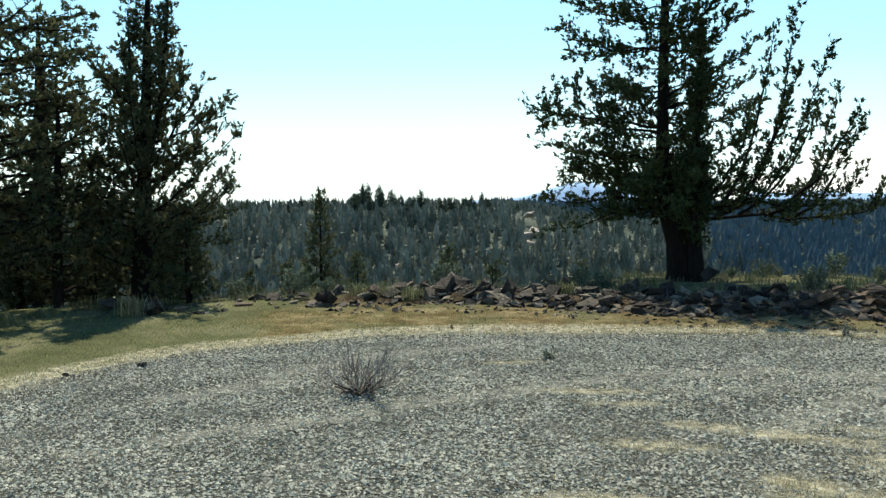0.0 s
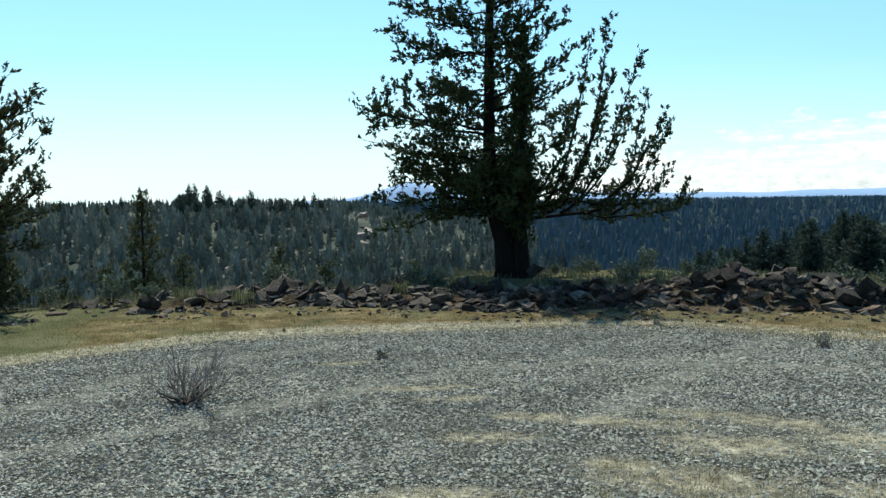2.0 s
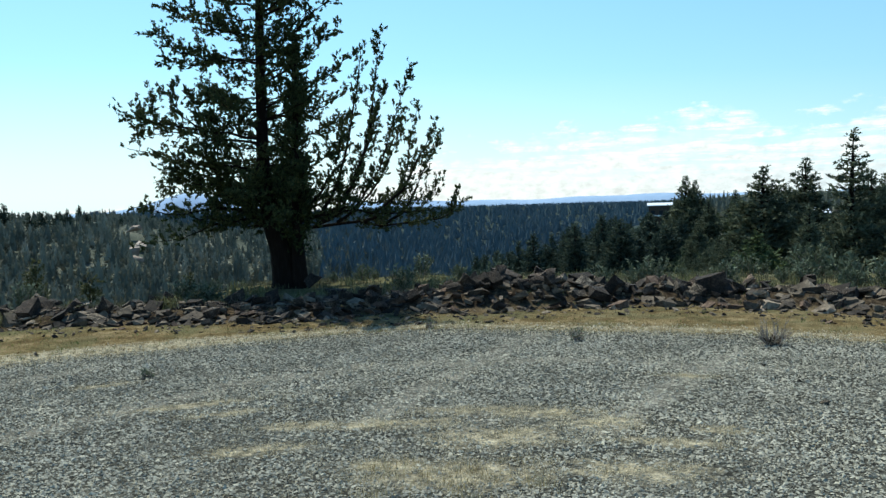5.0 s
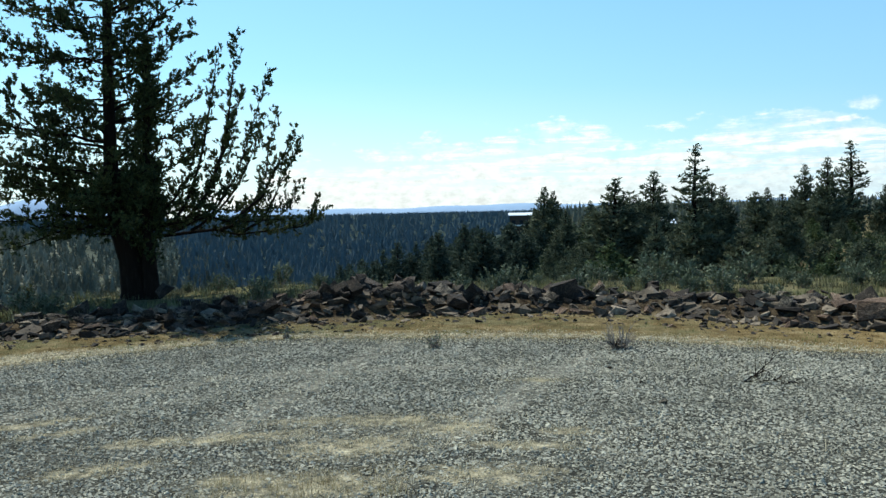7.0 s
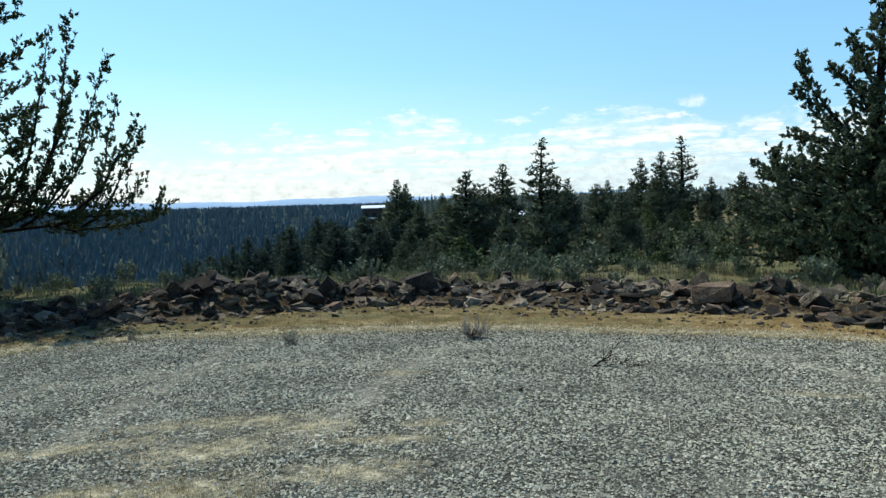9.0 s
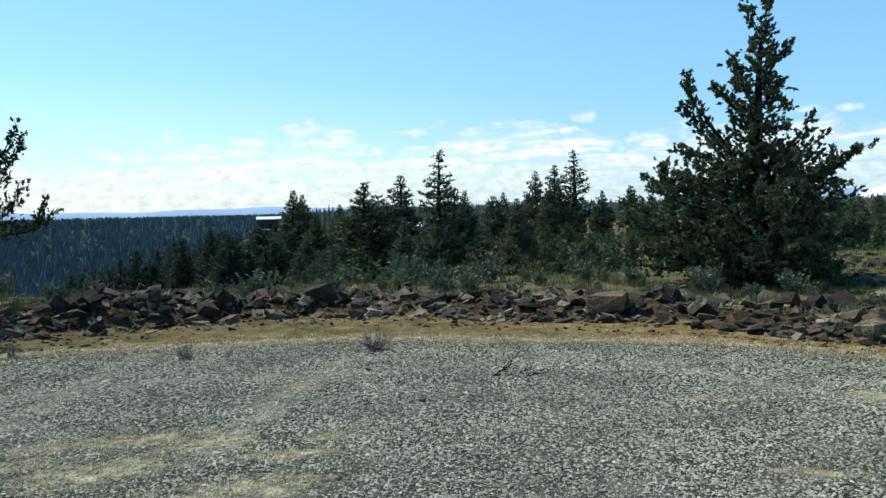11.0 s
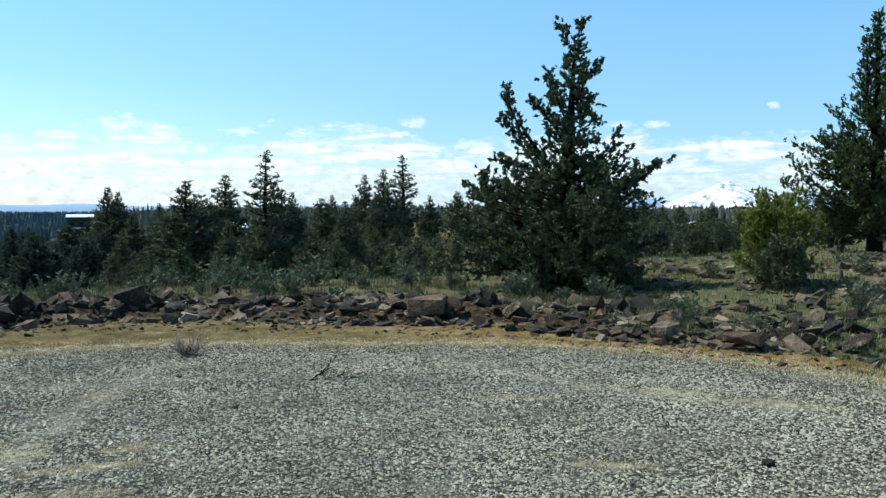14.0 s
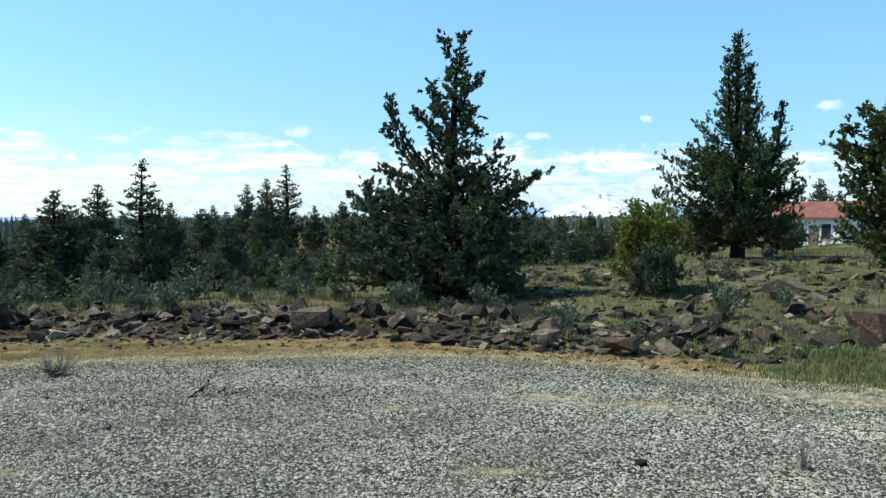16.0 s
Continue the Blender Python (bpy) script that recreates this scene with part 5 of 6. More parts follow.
# ---- distance: low blue hills and the snow peak ----
def hills(name, az0, az1, r, height, material, label, seed, step=0.25):
    rng = np.random.default_rng(seed)
    az = np.arange(az0, az1 + step / 2, step)
    n = len(az)
    top = np.array([height(a) for a in az]) * (1 + 0.05 * np.convolve(rng.normal(0, 1, n + 6), np.ones(7) / 7, "valid"))
    rows = []
    for depth, f in ((0, 0.0), (60, 0.45), (140, 0.8), (230, 1.0), (420, 0.5)):
        d = r + depth + rng.normal(0, 3, n)
        rows.append(np.stack([d * np.sin(np.radians(az)), d * np.cos(np.radians(az)), -70 + (top + 70) * f + 0.5 * rng.normal(0, 1, n) * (f > 0)], 1))
    v = np.concatenate(rows)
    i, j = np.meshgrid(np.arange(4), np.arange(n - 1), indexing="ij")
    f = np.stack([i * n + j, i * n + j + 1, (i + 1) * n + j + 1, (i + 1) * n + j], -1).reshape(-1, 4)
    tagged(put(name, raw_mesh(name, v, f), material, smooth=True), label, "hills", kind="structure")


# aerial haze over the hills is painted as their pale blue base colour
HAZE_BLUE = surface("hazy blue hills", [(0.3, (0.20, 0.30, 0.44)), (0.7, (0.25, 0.355, 0.50))], 0.004, 0.03, 1.0, 0)
hills("backdrop_hill", 2, 17, 4300, lambda a: 92 * math.exp(-(((a - 9.6) / 3.1) ** 2)) - 16, HAZE_BLUE, "pale blue rounded hill beyond the forest", 1)
hills("backdrop_range", 20, 70, 4400, lambda a: 1 + 6 * math.sin(a * 0.35) + 3 * math.sin(a * 1.1), HAZE_BLUE, "long low blue range on the skyline", 2)
hills("backdrop_foothills", 70, 108, 4500, lambda a: 44 + 10 * math.sin(a * 0.5 + 1) + 6 * math.sin(a * 1.3), HAZE_BLUE, "blue foothills below the snow peak", 3)


def snow_peak():
    rng = np.random.default_rng(9)
    n, k = 90, 22
    a = np.linspace(0, 2 * math.pi, n, endpoint=False)
    verts = []
    for i in range(k + 1):
        f = i / k
        rad = 345 * f ** 1.0
        gully = 1 + 0.10 * np.sin(a * 7 + 3 * f) * f + 0.06 * np.sin(a * 17 + 1) * f
        z = 158 - 158 * (max(0.0, (f * f + 0.006) ** 0.5 - 0.05) ** 0.72) + 5 * np.sin(a * 9 + f * 8) * f + rng.normal(0, 1.6, n) * f
        verts.append(np.stack([rad * gully * np.cos(a), rad * gully * np.sin(a), z], 1))
    v = np.concatenate(verts)
    i, j = np.meshgrid(np.arange(k), np.arange(n), indexing="ij")
    jj = (j + 1) % n
    f = np.stack([i * n + j, (i + 1) * n + j, (i + 1) * n + jj, i * n + jj], -1).reshape(-1, 4)
    snow = surface("snow with bare blue ridges", [(0.42, (0.20, 0.26, 0.36)), (0.47, (0.50, 0.56, 0.66)), (0.53, (0.88, 0.90, 0.93))], 0.014, 0.05, 0.8, 0, stretch=(1, 1, 0.35))
    ob = put("backdrop_peak", raw_mesh("backdrop_peak", v, f), snow)
    p = at(83.8, 4600)
    ob.location = (p.x, p.y, -4)
    tagged(ob, "snow-covered volcanic peak on the skyline", "mountain", kind="structure")


snow_peak()


# ---- buildings ----
def box(bm, x0, x1, y0, y1, z0, z1):
    m = Matrix.LocRotScale(((x0 + x1) / 2, (y0 + y1) / 2, (z0 + z1) / 2), None, (x1 - x0, y1 - y0, z1 - z0))
    bmesh.ops.create_cube(bm, size=1, matrix=m)
    return bm


WHITE_WALL = surface("white stucco", [(0.3, (0.70, 0.69, 0.67)), (0.7, (0.82, 0.81, 0.79))], 1.5, 20, 0.9, 0.1, 0.01)
RED_ROOF = surface("red clay roof", [(0.3, (0.10, 0.036, 0.028)), (0.5, (0.17, 0.062, 0.048)), (0.7, (0.27, 0.13, 0.105))], 1.2, 7, 0.85, 0.4, 0.03)
PALE_ROOF = surface("pale metal roof", [(0.3, (0.55, 0.60, 0.66)), (0.7, (0.70, 0.74, 0.80))], 1.0, 10, 0.45, 0.05, 0.01)
TIMBER = surface("brown siding", [(0.3, (0.10, 0.065, 0.045)), (0.7, (0.20, 0.14, 0.10))], 2.0, 16, 0.85, 0.2, 0.01)
# darker copy of the siding: shade below the far roof put into its colour
SHADED_TIMBER = surface("brown siding darkened for shade", [(0.3, (0.035, 0.025, 0.020)), (0.7, (0.075, 0.055, 0.042))], 2.0, 16, 0.85, 0.2, 0.01)
PANE = bpy.data.materials.new("dark window glass")
PANE.use_nodes = True
PANE.node_tree.nodes["Principled BSDF"].inputs["Base Color"].default_value = (0.02, 0.025, 0.03, 1)
PANE.node_tree.nodes["Principled BSDF"].inputs["Roughness"].default_value = 0.08


def gable(bm, x0, x1, y0, y1, z0, z1, over=0.4, thick=0.15):
    """Two roof slopes along x with their thickness."""
    ym = (y0 + y1) / 2
    for s in (-1, 1):
        ye = ym + s * ((y1 - y0) / 2 + over)
        drop = (z1 - z0) * over / ((y1 - y0) / 2)
        pts = [(x0 - over, ye, z0 - drop), (x1 + over, ye, z0 - drop), (x1 + over, ym, z1), (x0 - over, ym, z1)]
        lo = [bm.verts.new(p) for p in pts]
        hi = [bm.verts.new((p[0], p[1], p[2] + thick)) for p in pts]
        bm.faces.new(lo)
        bm.faces.new(hi)
        for i in range(4):
            bm.faces.new((lo[i], lo[(i + 1) % 4], hi[(i + 1) % 4], hi[i]))
    bmesh.ops.recalc_face_normals(bm, faces=bm.faces)
    return bm


def house():
    """The white house with the red roof up the slope."""
    ob = holder("house", turned(95.9, 75, spin=-33, sink=0.3), "white stucco house with a red roof behind the trees", "house")
    bm = box(bmesh.new(), -4.0, 4.0, 0, 6, 0, 2.75)
    for s in (-4.0, 4.0):
        a, b, c = bm.verts.new((s, 0, 2.75)), bm.verts.new((s, 6, 2.75)), bm.verts.new((s, 3, 3.9))
        bm.faces.new((a, b, c))
    part("wall", bm, WHITE_WALL, ob, "white stucco walls")
    part("roof", gable(bmesh.new(), -4.0, 4.0, 0, 6, 2.75, 3.95), RED_ROOF, ob, "red tiled roof")
    for x, z0, z1, w in ((-2.6, 1.0, 2.2, 1.1), (0.2, 1.0, 2.2, 1.1), (2.7, 1.0, 2.2, 0.8)):
        win = part("window", box(bmesh.new(), x - w / 2 - 0.08, x + w / 2 + 0.08, -0.06, 0.05, z0 - 0.08, z1 + 0.08), WHITE_WALL, ob)
        part("pane", box(bmesh.new(), x - w / 2, x + w / 2, -0.09, -0.03, z0, z1), PANE, win, "dark glass pane")
    part("door", box(bmesh.new(), 1.15, 2.0, -0.06, 0.05, 0.05, 2.05), TIMBER, ob, "brown door")


def shed(az, r, w, d, h, rise, wall, roof, label, spin=0.0, frame_of=None, deck=0.0):
    ob = holder("building", turned(az, r, spin=spin, sink=0.3), label, "building", "far buildings among the trees")
    part("wall", box(bmesh.new(), -w / 2, w / 2, 0, d, 0, h), wall, ob)
    part("roof", gable(bmesh.new(), -w / 2, w / 2, 0, d, h, h + rise), roof, ob)
    if deck:
        part("deck", box(bmesh.new(), -w / 2 + 0.5, w / 2 - 0.5, -1.4, 0, deck, deck + 0.35), WHITE_WALL, ob, "pale deck along the wall")
        for x in (-w / 2 + 0.7, 0, w / 2 - 0.7):
            part("post", box(bmesh.new(), x - 0.1, x + 0.1, -1.35, -1.15, -0.5, deck), SHADED_TIMBER, ob)
    for k in range(3):
        x = -w / 2 + w * (k + 0.5) / 3
        win = part("window", box(bmesh.new(), x - 0.6, x + 0.6, -0.05, 0.05, h * 0.4, h * 0.78), frame_of or WHITE_WALL, ob)
        part("pane", box(bmesh.new(), x - 0.5, x + 0.5, -0.08, -0.03, h * 0.43, h * 0.75), PANE, win)


house()
shed(41.3, 236, 6.6, 6, 5.6, 0.6, SHADED_TIMBER, PALE_ROOF, "long building with a pale metal roof above the canyon", 0, SHADED_TIMBER, deck=2.6)
shed(50.8, 150, 4, 4, 2.3, 0.9, TIMBER, PALE_ROOF, "low cabin with a pale roof between pines", 20)
shed(59.8, 165, 3.0, 3, 2.2, 0.9, TIMBER, PALE_ROOF, "brown cabin with a pale roof half hidden by pines", -15)
shed(66.3, 170, 5, 4, 2.8, 1.0, TIMBER, TIMBER, "brown timber cabin between pines", 10)
shed(81.2, 190, 4, 3, 1.5, 0.45, WHITE_WALL, PALE_ROOF, "low pale building beyond the meadow", 8)


# ---- rocks ----
def rock_mesh(seed, squash=(1.0, 0.8, 0.6), fine=1, points=9, blocky=False):
    """An angular broken block about 1 m across."""
    rng = np.random.default_rng(seed)
    bm = bmesh.new()
    for _ in range(points):
        p = rng.normal(0, 1, 3)
        p /= np.linalg.norm(p)
        p = np.sign(p) * np.abs(p) ** 0.8
        bm.verts.new(Vector(p * rng.uniform(0.75, 1.0) * squash) * 0.5)
    if blocky:
        bm.clear()
        for k in range(8):
            corner = (k % 2 - 0.5, k // 2 % 2 - 0.5, k // 4 - 0.5)
            bm.verts.new([c * s * rng.uniform(0.45, 1.0) for c, s in zip(corner, squash)])
    bmesh.ops.convex_hull(bm, input=bm.verts)
    bmesh.ops.delete(bm, geom=[v for v in bm.verts if not v.link_faces], context="VERTS")
    if not fine:
        me = bpy.data.meshes.new("rubble_piece")
        bmesh.ops.triangulate(bm, faces=bm.faces)
        bm.to_mesh(me)
        bm.free()
        return me
    bmesh.ops.bevel(bm, geom=list(bm.edges), offset=0.009, segments=1, affect="EDGES")
    bmesh.ops.triangulate(bm, faces=bm.faces)
    long = [e for e in bm.edges if e.calc_length() > 0.16]
    bmesh.ops.subdivide_edges(bm, edges=long, cuts=fine, use_grid_fill=True)
    for v in bm.verts:
        v.co += noise.noise_vector(v.co * 3.1 + Vector((seed, 0, 0))) * 0.022 + noise.noise_vector(v.co * 9 + Vector((0, seed, 0))) * 0.014
    bmesh.ops.triangulate(bm, faces=bm.faces)
    bmesh.ops.recalc_face_normals(bm, faces=bm.faces)
    me = bpy.data.meshes.new("rock")
    bm.to_mesh(me)
    bm.free()
    return me


def rocks():
    rng = np.random.default_rng(14)
    shapes = [(1.0, 0.8, 0.6), (1.0, 0.7, 0.5), (1.0, 0.85, 0.75), (1.0, 0.6, 0.6), (1.0, 0.9, 0.42), (0.8, 0.65, 0.85)]
    dark = [rock_mesh(40 + k, shapes[k % 6], blocky=k % 3 == 0) for k in range(14)]
    rust = [me.copy() for me in dark[:8]]
    pale = [me.copy() for me in dark[:5]]
    fresh = [me.copy() for me in dark]
    for me in fresh:
        me.materials.append(BASALT_FRESH)
    for me in pale:
        me.materials.append(LEDGE)
    for me in dark:
        me.materials.append(BASALT)
    for me in rust:
        me.materials.append(RED_ROCK)

    block = rock_mesh(3, (1.1, 0.9, 0.72), blocky=True)
    block.materials.append(BASALT_FRESH)

    def rock(me, az, r, size, lift=0.0, tilt=24.0, label="", group="rocks along the edge", spin=None, flat=1.0):
        p = at(az, r)
        ob = new("rock", me)
        sc = Vector((size, size, size * flat))
        base = gz(p.x, p.y) + size * flat * 0.16 + lift
        flat = flat * (rng.uniform(0.58, 1.0) if not label else 1.0)
        sc.z = size * flat
        ob.matrix_basis = pose(p.x, p.y, base, rng.normal(0, tilt), rng.normal(0, tilt), rng.uniform(0, 360) if spin is None else spin) @ Matrix.Diagonal((*sc, 1))
        tagged(ob, label or ("reddish broken basalt rock in the row along the verge" if me.name in rust_names else "dark lichened basalt rock in the row along the verge"), "rock", group)
        return ob

    rust_names = {me.name for me in rust}
    # the row: thin at the left, thick and piled from the middle on
    amount = lambda a: np.interp(a, [-22, -12, -8, -4, 0, 12, 20, 27, 34, 44, 60, 74, 80, 95], [0.12, 0.2, 0.35, 0.5, 1.0, 1.1, 0.85, 1.2, 1.15, 0.9, 1.0, 0.95, 0.7, 0.55])
    a, small = -22.0, []
    while a < 94:
        for k in range(int(rng.poisson(2.5 * amount(a)))):
            d = rng.uniform(0, 1) ** 0.9
            az = a + rng.uniform(-0.6, 0.6)
            r = float(np.interp(az, ROCK_AZ, ROCK_R)) + 0.1 + d * float(np.interp(az, [5, 12, 22, 27], [1.3, 0.9, 0.9, 1.3]))
            heap = rng.uniform(-0.02, 0.06)
            red = rng.uniform() < np.interp(az, [40, 55, 65, 95], [0.06, 0.18, 0.4, 0.35])
            me = (rust if red else fresh if rng.uniform() < np.interp(az, [-10, 0, 30, 50, 70], [0.3, 0.5, 0.8, 0.6, 0.3]) else dark)[int(rng.integers(8 if red else 14))]
            size = float(np.clip(rng.lognormal(-1.55, 0.4), 0.11, 0.4))
            if size > 0.25:
                rock(me, az, r, size, heap)
            else:
                small.append((az, r, size))
        a += 0.62
    # rocks that stand out
    rock(fresh[2], 2.7, 12.5, 0.42, 0.02, 4, "upright dark block standing in the rock row", flat=1.1)
    rock(fresh[5], 4.3, 12.5, 0.46, 0.02, 4, "dark peaked block in the rock row")
    rock(fresh[5], 29.0, 12.8, 0.5, 0.05, 5, "largest dark boulder on top of the pile")
    rock(block, 44.3, 12.5, 0.5, 0.0, 5, "flat-topped dark boulder standing above the row", spin=-40)
    rock(rust[3], 63.7, 11.3, 0.72, 0.04, 6, "broad reddish slab leaning in the row", spin=-70, flat=0.85)
    rock(fresh[2], 65.6, 11.3, 0.42, 0.03, 6, "sharp dark block beside the red slab")
    rock(rust[4], 84.5, 9.75, 0.62, 0.02, 2, "flat tan slab at the edge of the verge", spin=-85)
    rock(fresh[2], 17.6, 14.2, 0.6, 0.0, 5, "dark boulder at the foot of the juniper", flat=1.15)
    rock(rust[0], 100.4, 11.2, 0.7, 0.05, 8, "tilted tan slab in the green grass", spin=-60, flat=1.3)
    for az, r, s in ((12.5, 13.2, 0.42), (13.6, 12.8, 0.4), (15.0, 13.0, 0.48), (19.3, 12.9, 0.4), (21.5, 12.6, 0.38), (31.0, 12.7, 0.5), (33.5, 13.0, 0.48), (36.0, 12.9, 0.4)):
        rock(fresh[int(rng.integers(14))], az, r, s, 0.03, 12)
    # the heap of broken rock
    for k in range(54):
        az = float(rng.normal(30.0, 1.7))
        r = float(np.interp(az, ROCK_AZ, ROCK_R)) + rng.uniform(0.5, 1.5)
        rock(fresh[int(rng.integers(14))], az, r, float(np.clip(rng.lognormal(-1.4, 0.3), 0.13, 0.42)), 0.1 * math.exp(-((az - 30.0) / 2.0) ** 2) * rng.uniform(0.0, 1.0), 30, "dark jagged rock in the heap")
    # small ones scattered over the slope and through the row, joined
    chips = [rock_mesh(90 + k, shapes[k % 6], 0, 8, k % 2 == 0) for k in range(12)]
    joined = {BASALT_BITS: [], RED_ROCK: []}
    for k in range(5600 + len(small)):
        if k >= 5600:
            az, r, size = small[k - 5600]
        elif k >= 4300:
            az = rng.uniform(-8, 96)
            r = float(np.interp(az, ROCK_AZ, ROCK_R)) + 0.1 - 0.9 * rng.uniform() ** 2
            size = float(np.clip(rng.lognormal(-2.9, 0.4), 0.025, 0.12))
        elif k < 1400:
            az = rng.uniform(72, 108)
            r = float(np.interp(az, ROCK_AZ, ROCK_R)) + 0.9 + 12 * rng.uniform() ** 1.3
            size = float(np.clip(rng.lognormal(-1.8, 0.5), 0.06, 0.5))
        else:
            az = rng.uniform(-22, 96)
            r = float(np.interp(az, ROCK_AZ, ROCK_R)) - 0.1 + 1.9 * rng.uniform()
            if rng.uniform() > amount(az):
                continue
            size = float(np.clip(rng.lognormal(-1.95, 0.42), 0.06, 0.3))
        me = chips[int(rng.integers(12))]
        v = np.empty(len(me.vertices) * 3, np.float32)
        me.vertices.foreach_get("co", v)
        p = at(az, r)
        m = np.array(pose(p.x, p.y, gz(p.x, p.y) + size * 0.04, rng.normal(0, 20), rng.normal(0, 20), rng.uniform(0, 360)))
        f = np.empty(len(me.polygons) * 3, np.int32)
        me.polygons.foreach_get("vertices", f)
        joined[RED_ROCK if rng.uniform() < 0.1 else BASALT_BITS].append((v.reshape(-1, 3) * (size * 1.3, size, size * 0.6) @ m[:3, :3].T + m[:3, 3], f.reshape(-1, 3)))
    for material, pieces in joined.items():
        base, vs, fs = 0, [], []
        for v, f in pieces:
            vs.append(v)
            fs.append(f + base)
            base += len(v)
        me = raw_mesh("rubble", np.concatenate(vs), np.concatenate(fs))
        me.shade_flat()
        tagged(put("rubble", me, material), "dark and rusty basalt rubble strewn over the slope", "rubble", kind="stuff")
    for az, r, s in ((-19.78, 8.75, 0.11), (-24.2, 8.6, 0.07), (0.6, 10.3, 0.1), (85.8, 5.55, 0.085), (47.5, 8.2, 0.07), (49.6, 7.6, 0.06), (51, 6.9, 0.07)):
        rock(dark[int(rng.integers(14))], az, r, s, 0, 6, "small dark stone lying on the gravel", "loose stones")
    # pale ledges up the wooded slope
    for k in range(34):
        rock(pale[int(rng.integers(5))], rng.uniform(54.6, 58.6) if k % 2 else rng.uniform(63.2, 66.6), rng.uniform(118, 160), rng.uniform(1.2, 3.6), 0.3, 4, "pale rock ledge between the trees", "ledges on the wooded slope", flat=0.45)
    for az, r, s in ((3.0, 300, 7), (6.2, 460, 12), (6.35, 430, 11), (5.9, 405, 9), (6.1, 380, 8), (4.9, 340, 6), (-3, 330, 5), (9, 330, 6), (-14, 340, 6), (2.6, 270, 6)):
        rock(pale[int(rng.integers(5))], az, r, s, 2.0, 6, "pale cliff outcrop on the far canyon side", "outcrops", flat=1.0)


rocks()


# ---- gravel, grass and small plants ----
def gravel_stones():
    rng = np.random.default_rng(1)
    n = 250000
    az = rng.uniform(-34, 106, n)
    r = np.sqrt(rng.uniform(0, 1, n) ** 1.15 * (10.9 ** 2 - 4.0 ** 2) + 4.0 ** 2)
    edge = np.interp(az, EDGE_AZ, EDGE_R) + rng.normal(-0.22, 0.3, n)
    x, y = r * np.sin(np.radians(az)), r * np.cos(np.radians(az))
    keep = (r < edge) & (rng.uniform(0, 1, n) > np.maximum(0.95 * straw_weight(x, y), 0.35 * dust_weight(x, y)))
    x, y = x[keep], y[keep]
    n = len(x)
    s = rng.lognormal(math.log(0.0098), 0.28, n).clip(0.004, 0.021)
    corner = np.array([(1, 0, -0.3), (-1, 0, -0.3), (0, 1, -0.3), (0, -1, -0.3), (0, 0, 1)], float)
    tri = np.array([(0, 2, 4), (2, 1, 4), (1, 3, 4), (3, 0, 4)])
    c = corner[None] * rng.uniform(0.6, 1.35, (n, 5, 1)) + rng.normal(0, 0.2, (n, 5, 3))
    turn, tip = rng.uniform(0, 6.283, n), rng.normal(0, 0.22, n)
    cx = c[..., 0] * np.cos(tip)[:, None] - c[..., 2] * np.sin(tip)[:, None]
    cz = c[..., 0] * np.sin(tip)[:, None] + c[..., 2] * np.cos(tip)[:, None]
    px = cx * np.cos(turn)[:, None] - c[..., 1] * np.sin(turn)[:, None]
    py = cx * np.sin(turn)[:, None] + c[..., 1] * np.cos(turn)[:, None]
    base = ground_z(x, y)
    v = np.stack([x[:, None] + px * s[:, None], y[:, None] + py * s[:, None], base[:, None] + s[:, None] * (0.32 + 0.5 * cz)], -1)
    f = (tri[None] + 5 * np.arange(n)[:, None, None]).reshape(-1, 3)
    # dust lies on the stones in worn arcs
    r, az = np.hypot(x, y), np.degrees(np.arctan2(x, y))
    s = np.sin(r * 2.6 + 1.4 * np.sin(az * 0.07 + 1)) + 0.8 * np.sin(r * 6.1 + az * 0.05 + 2 * np.sin(x * 0.8)) + 0.8 * np.sin(x * 1.3 + 2) * np.cos(y * 1.1 + x * 0.4)
    dusty = rng.uniform(0, 1, n) < np.clip(0.26 + 0.17 * s + 0.85 * dust_weight(x, y), 0.04, 0.95)
    for pick, material, label in ((~dusty, STONES, "loose grey crushed gravel covering the turnaround"), (dusty, STONES_DUSTY, "dusty paler gravel along worn arcs of the turnaround")):
        me = raw_mesh("gravel_stones", v[pick].reshape(-1, 3), f[:pick.sum() * 4])
        me.shade_flat()
        tagged(put("gravel_stones", me, material), label, "gravel", kind="stuff")


def blades(rng, x, y, h, lean=0.35, width=0.05, z=None):
    """Narrow bent blades, two triangles each."""
    n = len(x)
    z = (ground_z(x, y) if z is None else z) - 0.01
    a = rng.uniform(0, 6.283, n)
    l = h * np.abs(rng.normal(0, lean, n)).clip(0, 1.4)
    w = h * width * rng.uniform(0.7, 1.3, n)
    dx, dy, sx, sy = np.cos(a) * l, np.sin(a) * l, -np.sin(a), np.cos(a)
    root = np.stack([x, y, z], 1)
    side = np.stack([sx * w, sy * w, 0 * w], 1)
    mid = root + np.stack([dx * 0.35, dy * 0.35, h * 0.6], 1)
    tip = root + np.stack([dx, dy, h * (1 - 0.3 * np.minimum(1, l / h))], 1)
    v = np.stack([root - side, root + side, mid + side * 0.7, mid - side * 0.7, tip], 1).reshape(-1, 3)
    k = 5 * np.arange(n)[:, None]
    f = np.concatenate([np.stack([k + 0, k + 1, k + 2], -1), np.stack([k + 0, k + 2, k + 3], -1), np.stack([k + 3, k + 2, k + 4], -1)], 1).reshape(-1, 3)
    return v, f


def grass(name, rng, x, y, h, material, label, lean=0.35, width=0.05):
    v, f = blades(rng, x, y, h, lean, width)
    return tagged(put(name, raw_mesh(name, v, f), material), label, "grass", kind="stuff")


